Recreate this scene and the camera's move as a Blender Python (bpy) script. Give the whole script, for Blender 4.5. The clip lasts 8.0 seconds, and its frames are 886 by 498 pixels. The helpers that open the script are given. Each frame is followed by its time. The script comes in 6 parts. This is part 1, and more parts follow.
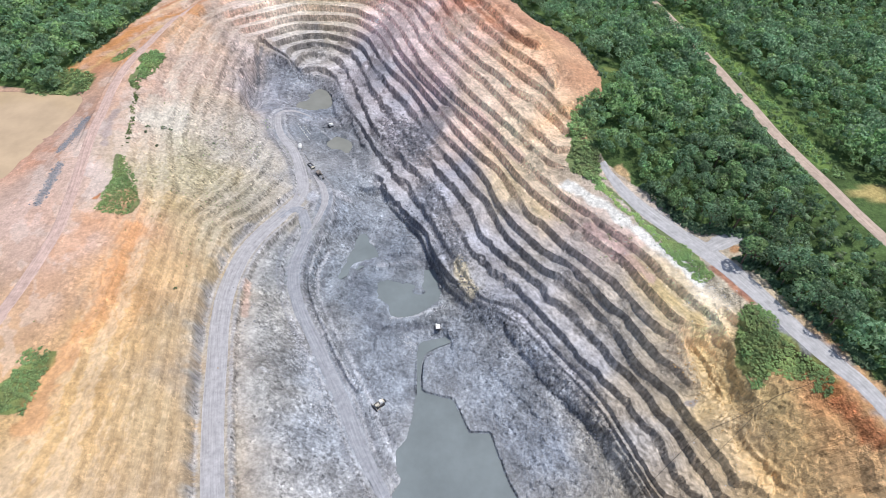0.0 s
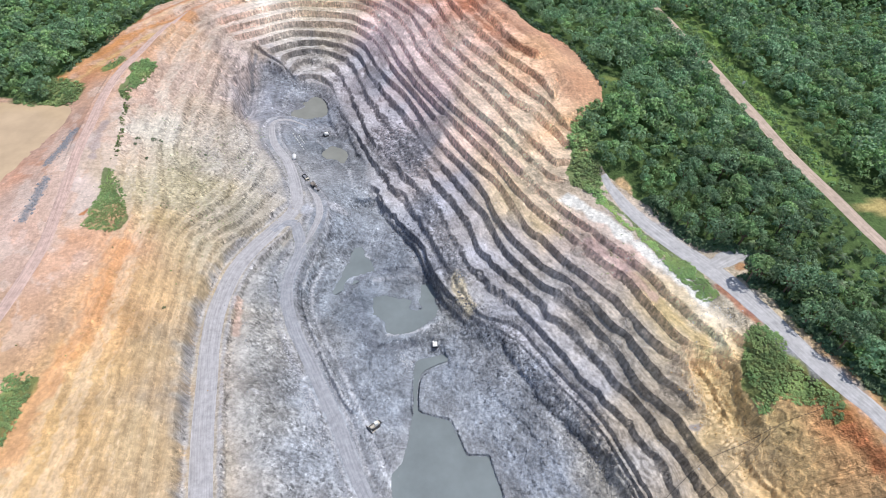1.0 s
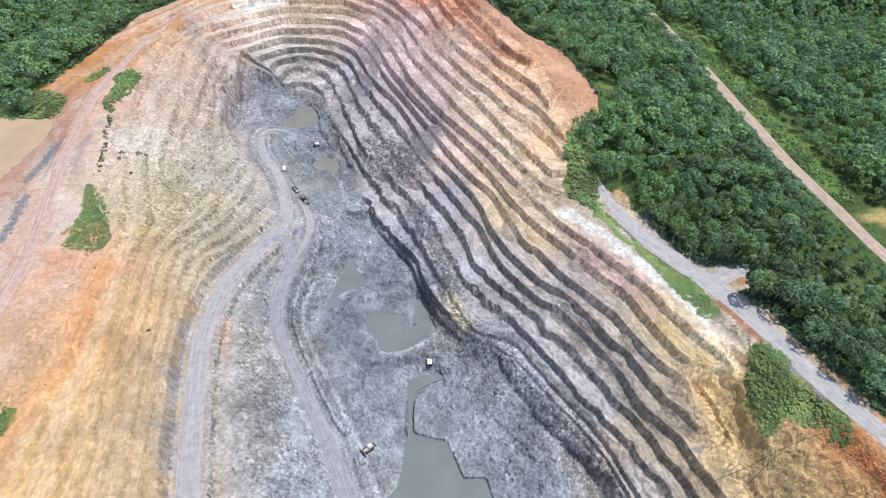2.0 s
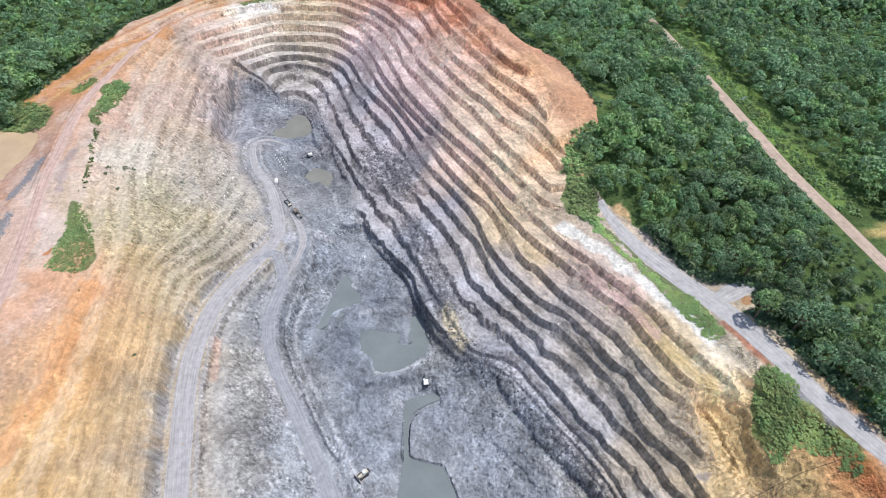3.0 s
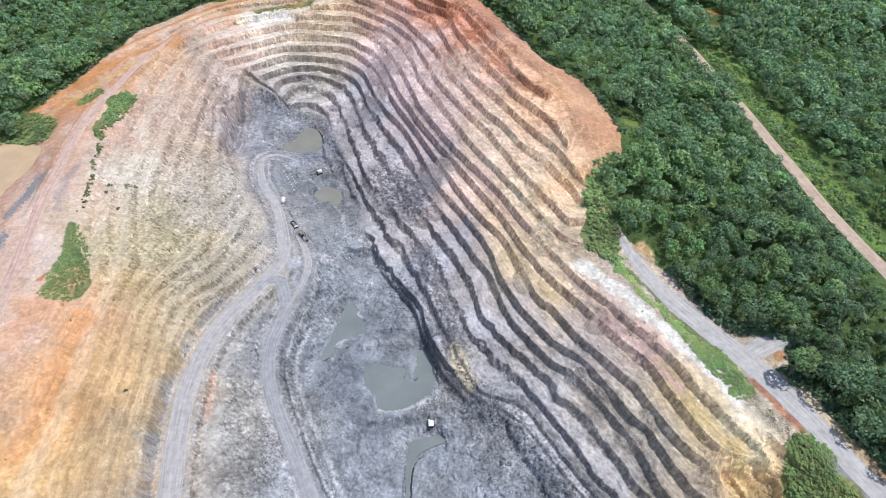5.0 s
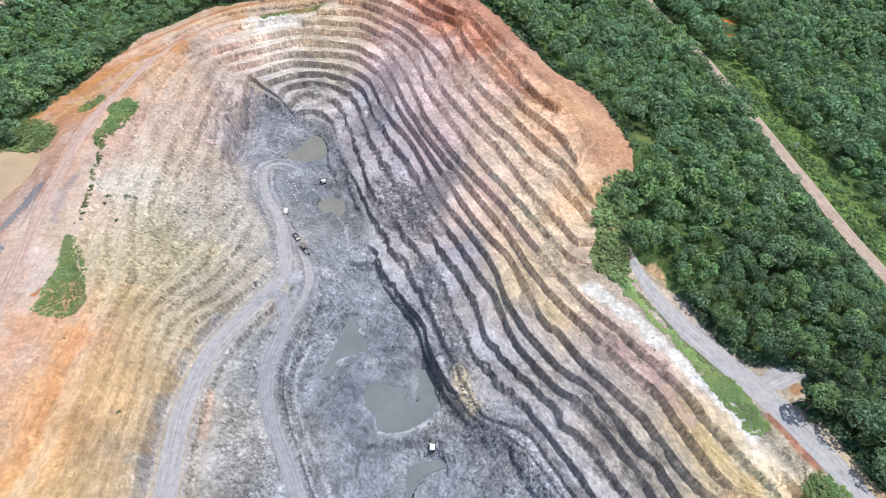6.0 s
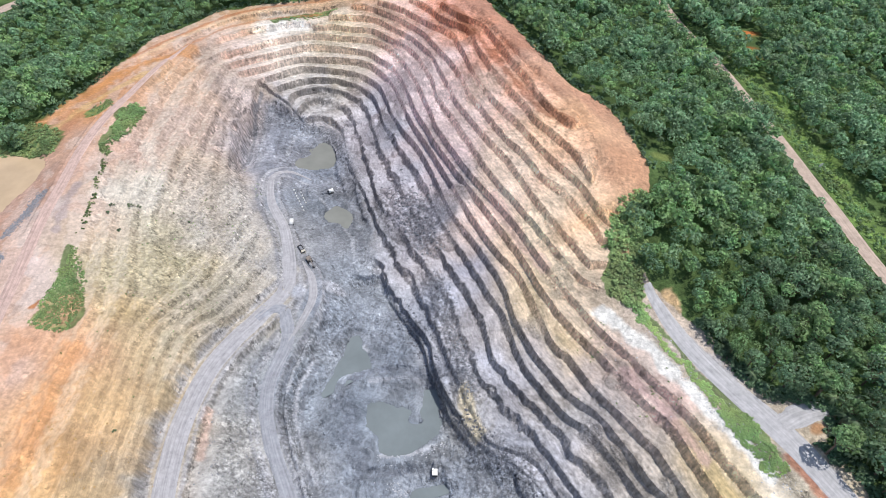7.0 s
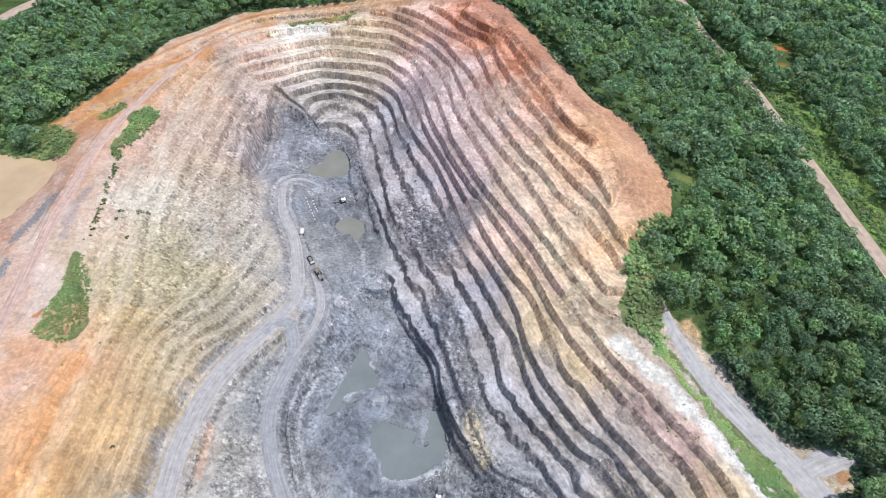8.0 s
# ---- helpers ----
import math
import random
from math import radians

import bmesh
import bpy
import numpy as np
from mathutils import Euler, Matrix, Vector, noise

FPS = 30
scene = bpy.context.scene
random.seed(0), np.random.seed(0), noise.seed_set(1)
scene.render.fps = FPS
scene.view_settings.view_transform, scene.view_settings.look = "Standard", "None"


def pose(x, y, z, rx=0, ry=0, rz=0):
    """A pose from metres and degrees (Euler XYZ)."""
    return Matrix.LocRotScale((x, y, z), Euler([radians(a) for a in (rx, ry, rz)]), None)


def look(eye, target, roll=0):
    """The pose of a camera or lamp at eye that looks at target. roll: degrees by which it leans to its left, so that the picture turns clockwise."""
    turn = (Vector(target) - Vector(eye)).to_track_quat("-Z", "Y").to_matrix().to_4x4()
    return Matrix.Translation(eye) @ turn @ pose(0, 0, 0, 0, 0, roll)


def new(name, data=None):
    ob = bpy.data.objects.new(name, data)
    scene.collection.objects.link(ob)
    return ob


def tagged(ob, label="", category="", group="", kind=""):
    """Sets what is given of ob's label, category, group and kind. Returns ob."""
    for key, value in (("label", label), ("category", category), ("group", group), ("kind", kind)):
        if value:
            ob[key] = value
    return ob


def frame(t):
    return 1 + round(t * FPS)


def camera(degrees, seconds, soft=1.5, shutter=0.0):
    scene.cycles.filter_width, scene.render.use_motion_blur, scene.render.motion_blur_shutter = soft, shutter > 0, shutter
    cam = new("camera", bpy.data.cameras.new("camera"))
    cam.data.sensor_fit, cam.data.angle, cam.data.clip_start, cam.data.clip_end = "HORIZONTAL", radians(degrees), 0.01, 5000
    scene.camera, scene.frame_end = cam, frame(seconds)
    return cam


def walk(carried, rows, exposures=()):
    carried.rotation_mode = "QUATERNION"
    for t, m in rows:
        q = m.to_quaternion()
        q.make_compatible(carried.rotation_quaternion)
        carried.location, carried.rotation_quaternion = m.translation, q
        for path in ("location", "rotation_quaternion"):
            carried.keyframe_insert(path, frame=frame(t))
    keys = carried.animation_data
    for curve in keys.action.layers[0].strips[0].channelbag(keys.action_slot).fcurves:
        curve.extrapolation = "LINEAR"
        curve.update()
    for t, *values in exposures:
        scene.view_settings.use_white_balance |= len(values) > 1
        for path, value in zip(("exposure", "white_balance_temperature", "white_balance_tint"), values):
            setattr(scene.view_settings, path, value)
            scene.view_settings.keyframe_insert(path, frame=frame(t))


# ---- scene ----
import functools

cam = camera(77.1, 8.0, soft=0.85)
METRES, EYE, TILT, LEAN, TURN = 100.0, 260.0, -47.5, 0.0, 0.0
ROWS = [
    (0.0, 0.0, 0.0, 0.0, 0.0, 0.0, -0.0),
    (0.5, 0.0078, 0.0365, 0.041, 0.28, -0.03, -0.29),
    (1.0, 0.0159, 0.082, 0.0874, -0.02, -0.01, 0.13),
    (1.5, 0.0209, 0.1204, 0.1278, -0.27, -0.03, 0.46),
    (3.0, 0.041, 0.2461, 0.2662, -0.66, -0.11, 1.08),
    (3.5, 0.0451, 0.2829, 0.3094, -0.12, -0.17, 0.41),
    (4.0, 0.0547, 0.3263, 0.359, 0.45, -0.21, -0.2),
    (4.5, 0.0588, 0.3641, 0.4023, 0.59, -0.25, -0.33),
    (6.0, 0.0733, 0.4884, 0.5534, 1.57, -0.53, -1.43),
    (6.5, 0.0776, 0.527, 0.5973, 1.91, -0.58, -1.79),
    (7.0, 0.0808, 0.5726, 0.6495, 2.64, -0.66, -2.67),
    (7.5, 0.0836, 0.6117, 0.6938, 3.35, -0.75, -3.5),
    (8.0, 0.0856, 0.6573, 0.7471, 4.19, -0.86, -4.49),
]
walk(cam, [(t, pose(0, 0, EYE, TILT, LEAN, TURN) @ pose(METRES * x, METRES * y, METRES * z, 90 + pitch, roll, yaw)) for t, x, y, z, yaw, pitch, roll in ROWS])

# ---------------------------------------------------------------- world, sun
SUN_EL, SUN_AZ = radians(69), radians(76)
SUN_DIR = Vector((math.sin(SUN_AZ) * math.cos(SUN_EL), math.cos(SUN_AZ) * math.cos(SUN_EL), math.sin(SUN_EL)))
world = bpy.data.worlds.new("sky")
scene.world = world
world.use_nodes = True
wn, wl = world.node_tree.nodes, world.node_tree.links
sky = wn.new("ShaderNodeTexSky")
sky.sky_type = "NISHITA"
sky.sun_disc = False
sky.sun_elevation, sky.sun_rotation = SUN_EL, SUN_AZ
sky.altitude, sky.air_density, sky.dust_density = 150, 1.0, 1.5
wl.new(sky.outputs["Color"], wn["Background"].inputs["Color"])
wn["Background"].inputs["Strength"].default_value = 0.126
sun_data = bpy.data.lights.new("sun", "SUN")
sun_data.energy, sun_data.angle, sun_data.color = 3.38, radians(0.6), (1.0, 0.97, 0.93)
sun = new("sun", sun_data)
sun.matrix_world = look(SUN_DIR * 800, (0, 0, 0))


# ---------------------------------------------------------------- arithmetic
def srgb(r, g, b, k=1.0):
    return tuple(k * ((c / 255) / 12.92 if c <= 10 else ((c / 255 + 0.055) / 1.055) ** 2.4) for c in (r, g, b))


def spline(points, step=1.0):
    """A smooth line through points of any dimension, resampled at even steps."""
    p = np.array(points, float)
    q = np.vstack([2 * p[0] - p[1], p, 2 * p[-1] - p[-2]])
    out = []
    for i in range(1, len(q) - 2):
        n = max(2, int(np.linalg.norm(q[i + 1, :2] - q[i, :2]) / step) + 1)
        t = np.linspace(0, 1, n, endpoint=False)[:, None]
        a, b, c, d = q[i - 1], q[i], q[i + 1], q[i + 2]
        out.append(0.5 * (2 * b + (c - a) * t + (2 * a - 5 * b + 4 * c - d) * t ** 2 + (3 * b - a - 3 * c + d) * t ** 3))
    out.append(p[-1:])
    return np.vstack(out)


def closed(points, step=1.0):
    pts = list(points)
    s = spline([pts[-1]] + pts + pts[:2], step)
    d0 = np.argmin(np.hypot(*(s[:, :2] - np.array(pts[0][:2])).T))
    tail_part = s[d0 + 1:]
    d1 = d0 + 1 + np.argmin(np.hypot(*(tail_part[len(tail_part) // 2:, :2] - np.array(pts[0][:2])).T)) + len(tail_part) // 2
    return s[d0:d1]


@functools.lru_cache(None)
def noise_table(seed):
    return np.random.RandomState(seed).uniform(-1, 1, (256, 256))


def grain(x, y, scale, seed):
    """Smooth value noise from -1 to 1, for arrays."""
    r = noise_table(seed)
    u, v = np.asarray(x) / scale + 1000.37, np.asarray(y) / scale + 1000.61
    i, j = np.floor(u).astype(int), np.floor(v).astype(int)
    f, g = u - i, v - j
    f, g = f * f * (3 - 2 * f), g * g * (3 - 2 * g)
    i0, i1, j0, j1 = i % 256, (i + 1) % 256, j % 256, (j + 1) % 256
    return (r[i0, j0] * (1 - f) + r[i1, j0] * f) * (1 - g) + (r[i0, j1] * (1 - f) + r[i1, j1] * f) * g


def fractal(x, y, scale, seed, octaves=4):
    return sum(grain(x, y, scale / 2 ** k, seed + k) * 0.55 ** k for k in range(octaves))


def inside(x, y, poly):
    """Which of the points lie in the polygon."""
    p = np.array(poly, float)[:, :2]
    hit = np.zeros(np.shape(x), bool)
    for (x0, y0), (x1, y1) in zip(p, np.roll(p, -1, 0)):
        if y0 != y1:
            hit ^= ((y0 > y) != (y1 > y)) & (x < (x1 - x0) * (y - y0) / (y1 - y0) + x0)
    return hit


def nearest(x, y, line):
    """Distance from points to a finely sampled line, and the index of its nearest sample."""
    best, which = np.full(np.shape(x), 1e9), np.zeros(np.shape(x), int)
    for k, (a, b) in enumerate(np.array(line)[:, :2]):
        d = (x - a) ** 2 + (y - b) ** 2
        m = d < best
        best[m], which[m] = d[m], k
    return np.sqrt(best), which


def ramp(v, a, b):
    t = np.clip((v - a) / (b - a), 0, 1)
    return t * t * (3 - 2 * t)


# ---------------------------------------------------------------- plan of the pit
# Crest lines of the benches: one every 5.6 m of height, from the far left round the head to the near right.
STEP, BASE, FLAT, LOW_STEP = 5.6, 0.4, 0.76, 4.1
CREST = {
    84.4: [(-20.5, 483.3), (-5.5, 463.9), (10.5, 452.2), (20.9, 430.3), (31.4, 404.4), (41.1, 382.3), (45.9, 366.5), (54.2, 351.6), (61.4, 341.2)],
    78.8: [(-44.9, 502.0), (-31.1, 489.9), (-17.3, 470.0), (1.1, 455.6), (9.2, 429.4), (20.4, 401.6), (29.0, 383.3), (37.1, 367.6), (43.0, 352.1), (52.1, 341.1), (59.2, 329.5), (64.3, 318.4), (68.4, 302.7)],
    73.2: [(-71.3, 507.9), (-52.8, 497.8), (-38.8, 485.2), (-25.3, 472.2), (-11.6, 463.3), (-2.8, 440.9), (7.3, 408.3), (20.0, 379.2), (28.5, 365.8), (38.1, 348.7), (49.9, 327.6), (59.7, 312.9), (66.2, 302.6), (71.5, 285.6), (75.8, 278.6)],
    67.6: [(-92.3, 513.2), (-80.9, 510.6), (-69.0, 504.4), (-47.4, 487.1), (-31.1, 470.3), (-22.3, 453.9), (-13.8, 439.8), (-6.7, 426.4), (-0.7, 411.6), (4.5, 395.1), (12.0, 380.4), (20.5, 362.5), (27.0, 349.7), (34.5, 339.7), (40.6, 328.6), (45.9, 318.1), (51.4, 312.3), (56.8, 306.6), (61.7, 297.2), (68.6, 284.0), (72.6, 271.8)],
    62: [(-118.2, 498.1), (-104.3, 504.2), (-86.7, 504.2), (-71.0, 501.3), (-55.1, 487.1), (-40.8, 473.5), (-30.9, 460.9), (-24.2, 450.1), (-18.6, 436.0), (-13.7, 422.6), (-7.1, 403.6), (-2.7, 391.7), (8.8, 369.9), (19.3, 352.4), (29.0, 336.3), (44.2, 302.0), (57.6, 277.6), (66.5, 260.5)],
    56.4: [(-187.0, 475.4), (-177.3, 485.2), (-158.0, 494.4), (-133.8, 503.3), (-120.3, 502.9), (-108.8, 501.4), (-92.4, 496.8), (-73.7, 494.4), (-58.9, 482.2), (-44.8, 471.3), (-35.1, 458.8), (-28.7, 444.4), (-21.5, 427.4), (-17.7, 411.0), (-11.3, 395.9), (-1.4, 376.4), (19.1, 331.3), (31.9, 309.5), (43.6, 289.4), (51.7, 274.7), (60.0, 260.0)],
    50.8: [(-184.0, 462.7), (-171.0, 469.0), (-155.1, 480.9), (-132.0, 492.9), (-114.7, 494.8), (-92.2, 492.7), (-73.4, 490.4), (-58.8, 480.1), (-48.3, 465.0), (-39.8, 446.8), (-31.8, 429.7), (-25.6, 412.2), (-20.3, 396.9), (-15.0, 379.6), (5.8, 339.4), (22.1, 314.1), (34.5, 293.8), (44.3, 274.0), (58.5, 249.4), (68.8, 233.1), (78.2, 221.6), (88.2, 209.3), (96.5, 198.7), (103.1, 189.0), (109.7, 176.2), (113.8, 170.2), (122.7, 155.2), (129.1, 145.4)],
    45.2: [(-181.4, 451.1), (-171.9, 460.9), (-153.6, 471.9), (-142.5, 478.9), (-123.0, 488.7), (-100.4, 486.8), (-76.6, 481.7), (-65.8, 471.4), (-54.1, 460.7), (-45.0, 442.9), (-38.8, 425.9), (-30.1, 401.9), (-20.7, 383.5), (-13.8, 367.3), (22.9, 303.8), (37.0, 277.0), (44.9, 258.6), (53.4, 243.6), (57.7, 237.5), (68.3, 223.8), (78.7, 210.6), (87.4, 199.4), (95.9, 189.7), (101.5, 176.0), (111.7, 155.3), (119.6, 148.3)],
    39.6: [(-177.2, 447.0), (-171.2, 454.7), (-152.9, 465.4), (-142.2, 473.9), (-123.9, 480.0), (-90.7, 479.4), (-75.5, 475.2), (-62.5, 461.5), (-51.5, 443.9), (-45.5, 430.3), (-38.2, 410.9), (-30.2, 393.0), (-18.7, 371.0), (11.2, 309.1), (24.7, 285.7), (37.6, 266.6), (49.7, 231.5), (57.5, 223.1), (66.8, 208.0), (77.3, 196.4), (90.4, 180.8), (95.6, 169.2), (101.6, 158.9), (109.9, 149.0), (114.4, 141.1)],
    34: [(-156.5, 454.5), (-148.6, 461.7), (-130.2, 475.0), (-111.4, 474.5), (-88.6, 470.4), (-74.1, 462.5), (-63.3, 451.5), (-56.0, 434.1), (-50.2, 417.6), (-38.3, 396.5), (-24.5, 374.5), (-3.0, 321.7), (11.0, 299.8), (26.8, 270.1), (32.5, 248.0), (41.6, 228.5), (48.2, 219.3), (55.6, 209.0), (68.0, 200.0), (79.8, 183.6), (86.5, 172.6), (93.3, 164.1), (100.0, 150.0), (104.3, 141.4), (109.5, 136.1), (114.0, 126.6)],
    28.4: [(-145.3, 453.9), (-128.8, 465.8), (-111.0, 469.3), (-92.6, 465.7), (-72.8, 452.5), (-63.0, 434.6), (-56.5, 414.9), (-47.8, 399.8), (-39.3, 382.6), (-22.0, 353.2), (-10.5, 322.9), (7.5, 290.6), (20.3, 266.5), (29.8, 249.7), (36.3, 227.5), (45.2, 213.3), (55.6, 201.7), (66.3, 194.7), (79.8, 175.8), (85.4, 166.8), (90.5, 156.4), (95.5, 141.9), (102.7, 132.7), (108.6, 125.4), (112.5, 112.2), (116.7, 105.7), (120.8, 95.6), (123.8, 83.7)],
    22.8: [(-139.6, 453.3), (-124.1, 461.1), (-111.4, 464.0), (-92.9, 459.8), (-78.5, 448.5), (-69.5, 431.5), (-62.8, 412.0), (-55.3, 390.8), (-48.9, 379.7), (-25.9, 329.9), (-10.3, 304.7), (5.6, 276.8), (15.3, 258.4), (24.4, 232.0), (34.2, 215.7), (47.8, 202.6), (57.0, 194.0), (57.8, 187.6), (69.6, 179.2), (75.3, 168.0), (81.1, 159.2), (88.6, 146.1), (93.1, 141.6), (99.3, 127.5), (104.5, 117.1), (109.2, 106.2), (112.0, 98.4), (116.2, 88.6), (117.4, 80.7)],
    17.2: [(-128.0, 455.4), (-111.5, 461.0), (-93.9, 451.5), (-84.7, 437.8), (-76.6, 418.0), (-67.6, 396.5), (-58.0, 366.0), (-50.5, 346.1), (-46.6, 336.9)],
    17.2001: [(-28.0, 307.8), (-21.0, 297.7), (-12.9, 288.0), (-0.2, 268.2), (4.2, 256.9), (10.5, 241.9), (16.1, 226.0), (25.4, 214.8), (36.8, 203.1), (51.3, 186.4), (62.4, 172.3), (68.1, 161.6), (72.3, 151.6), (77.2, 146.6), (82.8, 137.0), (90.7, 129.7), (94.2, 121.2), (99.8, 111.8), (103.0, 103.2), (104.2, 96.8), (108.5, 85.7)],
    11.6: [(-122.2, 442.7), (-103.7, 442.5), (-92.8, 430.8), (-85.8, 412.6), (-78.1, 390.3), (-70.9, 372.9), (-62.8, 358.9), (-55.6, 343.8), (-51.2, 330.6)],
    11.6001: [(-42.1, 316.8), (-37.4, 309.1), (-30.3, 295.9), (-20.9, 287.2), (-16.1, 273.6), (-11.4, 262.0), (-5.4, 249.6), (-0.1, 237.5), (6.8, 224.4), (12.1, 211.6), (19.6, 197.3), (24.8, 194.0), (34.5, 191.8), (45.0, 187.4), (51.9, 176.4), (62.3, 160.0), (72.1, 146.4), (77.7, 137.4), (83.8, 125.2), (89.6, 108.7), (96.2, 92.9), (99.2, 85.0)],
    6: [(-119.3, 433.3), (-109.5, 429.1), (-100.5, 424.3), (-92.1, 404.2), (-86.2, 384.0), (-79.0, 371.6), (-73.5, 360.3)],
    6.0001: [(-42.6, 293.9), (-27.4, 270.3), (-11.2, 249.2), (-5.9, 230.6), (3.5, 213.0), (10.0, 203.6), (14.5, 198.1)],
}
# Lines of known height: (x, y, z).
LINES = [
    # toe of the steep wall
    [(-49, 301, 1), (-32, 271, -1), (-17, 251, -3), (-8, 226, -4), (2, 205, -5), (14, 191, -4), (24, 182, -7), (36, 174, -5.5), (44, 166, -4.5), (52, 151, -6.3), (62.5, 140, -8), (73, 125, -10), (81, 108, -11), (90, 86, -12), (103, 60, -12)],
    # far toe
    [(-118, 427, 4), (-104, 420, 2.6), (-95, 403, 1.5), (-89.5, 384, 1.5), (-82, 370, 2.5), (-76, 358, 4.0), (-62, 340, 6), (-55, 325, 6)],
    # wedge of the ramp between the two floors
    [(-42.5, 318, 12), (-48, 320, 10), (-58, 322, 8)],
    # left rim
    [(-150, 516, 61), (-190, 490, 60), (-208, 440, 59), (-207, 385, 58), (-205, 348, 58), (-201, 321, 58), (-192, 289, 58), (-187, 265, 58), (-181, 244, 58), (-173, 228, 58), (-172, 212, 58), (-170, 187, 57), (-166, 160, 57), (-163, 134, 56), (-160, 106, 55), (-158, 60, 55)],
    # left plateau
    [(-222, 420, 60), (-222, 380, 60), (-214, 313, 60), (-200, 270, 60), (-216, 254, 60), (-195, 200, 59), (-190, 150, 58), (-190, 60, 57)],
    # left slope
    [(-178, 440, 45), (-172, 400, 42), (-166, 350, 38), (-158, 311, 38.5), (-150, 270, 39), (-144, 240, 40), (-139, 200, 39), (-134, 170, 38.5), (-130, 130, 40), (-126, 100, 40), (-120, 60, 40)],
    [(-188, 406, 51), (-176, 325, 46), (-168, 280, 48), (-155, 235, 49), (-150, 200, 49), (-147, 170, 49), (-142, 130, 49), (-138, 60, 49)],
    [(-163, 420, 32), (-156, 380, 29), (-150, 350, 30), (-140, 321, 29), (-131, 290, 29), (-122, 254, 28.5), (-127, 230, 28)],
    [(-161, 405, 18), (-155, 385, 17), (-146, 365, 17), (-135, 345, 19), (-121, 315, 20), (-108, 285, 20)],
    # dark scarp
    [(-132, 437, 25), (-145, 446, 27), (-155, 450, 29), (-158, 426, 27), (-163, 412, 22)],
    [(-133, 431, 15), (-148, 438, 17), (-152, 424, 15), (-157, 405, 13), (-150, 385, 12)],
    # slope between the two haul roads
    [(-100, 250, 15), (-104, 220, 16), (-103, 190, 15), (-98, 165, 14), (-90, 140, 12.5), (-82, 115, 12), (-72, 80, 12)],
    [(-92, 192, 5), (-82, 165, 0), (-70, 140, -4), (-55, 115, -7), (-40, 85, -8)],
    # ledge on the floor
    [(-43, 295, 6), (-49, 293.5, 5), (-57, 292, 5)],
    [(-45, 290, 1), (-51, 289, 1), (-58, 288, 2)],
    # floor
    [(-85, 375, 5), (-88, 363, 4.8), (-78, 350, 5), (-62, 330, 5.5)],
    [(-58, 300, 9), (-62, 280, 4), (-58, 262, -1), (-66, 235, -2)],
    [(-75, 290, 13), (-68, 270, 10), (-72, 245, 3), (-78, 225, 2), (-76, 205, -1), (-66, 180, -5)],
    [(-40, 285, 1), (-32, 262, -2), (-20, 235, -4)],
    [(3, 190, -5.5), (5, 175, -9), (24, 172, -8), (33.4, 149, -7.4), (42, 139, -10.6), (40, 110, -12), (42, 80, -12)],
    [(-45, 190, -6), (-35, 160, -9), (-33, 137, -10.5), (-30, 110, -12), (-27, 80, -12)],
    # white rim, nearly level with the bench below it
    [(72, 236, 53), (82.5, 226, 52), (96, 211, 52), (106, 197.5, 52), (116, 180, 51.5), (126, 166, 51.5), (133, 151, 50), (136, 140, 47)],
    # right plateau and orange spoil shoulder
    [(-45, 535, 72), (-17, 529, 76), (6, 495, 84), (26, 460, 84), (46, 423, 81), (67, 390, 77), (85, 370, 75), (94, 343, 74), (100, 318, 73)],
    [(-12, 497, 86), (8, 462, 88), (25, 430, 88), (45, 395, 86), (62, 360, 85), (74, 335, 82)],
    [(82, 318, 76), (80, 300, 74), (87, 295, 73), (97, 306, 73)],
    [(78, 278, 70), (85, 262, 62), (90, 250, 55)],
    [(91, 251, 55.5), (89.0, 242.3, 54), (98.2, 227.3, 53), (106.6, 212.5, 52.5), (118.6, 194.7, 53), (127.8, 182.0, 54.5), (135.1, 165.8, 55), (142.4, 152.0, 55), (148.3, 137.1, 55), (154.8, 125.6, 55), (160.4, 114.4, 55.5), (165.3, 105.5, 56), (172, 82, 56), (190, 55, 56)],
    [(97, 252, 56), (97.5, 246.2, 54.5), (108.3, 232.3, 53.5), (119.9, 213.8, 53), (131.5, 200.8, 53.5), (141.7, 180.4, 55), (149.6, 170.7, 55.5), (156.5, 156.6, 55.5), (163.0, 143.8, 55.5), (168.4, 131.1, 56), (175.1, 117.6, 56), (190, 88, 56), (210, 58, 56)],
    [(153, 128, 51), (150.8, 117, 49.7), (155, 104, 50), (163, 85, 50), (176, 60, 50)],
    [(131, 151, 49), (134.5, 144, 46.5), (136.5, 138, 46.5), (139, 130, 47), (143, 121, 48), (149, 115, 48.5), (156, 104, 49), (166, 85, 49), (178, 60, 49)],
    [(126, 147, 44), (131.5, 137, 42), (134.5, 122, 42), (141, 108, 42.5), (151, 88, 42.5), (163, 60, 42)],
    [(115, 143.5, 36), (122.5, 142, 36), (127, 124, 34), (131, 104, 33), (137, 92, 33), (148, 70, 33)],
    # forest land
    [(150, 560, 66), (160, 475, 66), (176, 420, 65), (183, 385, 64), (190, 340, 64), (194, 300, 62), (200, 262, 60), (208, 225, 59), (216, 190, 58), (232, 140, 57), (255, 60, 56)],
    [(295, 590, 60), (295, 300, 58), (295, 45, 56)],
    [(-104, 540, 64), (-173, 525, 62), (-230, 470, 60), (-250, 405, 58), (-262, 370, 56), (-290, 345, 55), (-328, 340, 55)],
    [(-328, 595, 60), (-100, 595, 66), (100, 595, 66), (295, 595, 62)],
    [(-328, 230, 56), (-280, 200, 57), (-230, 190, 58), (-230, 60, 57), (-328, 60, 57)],
]
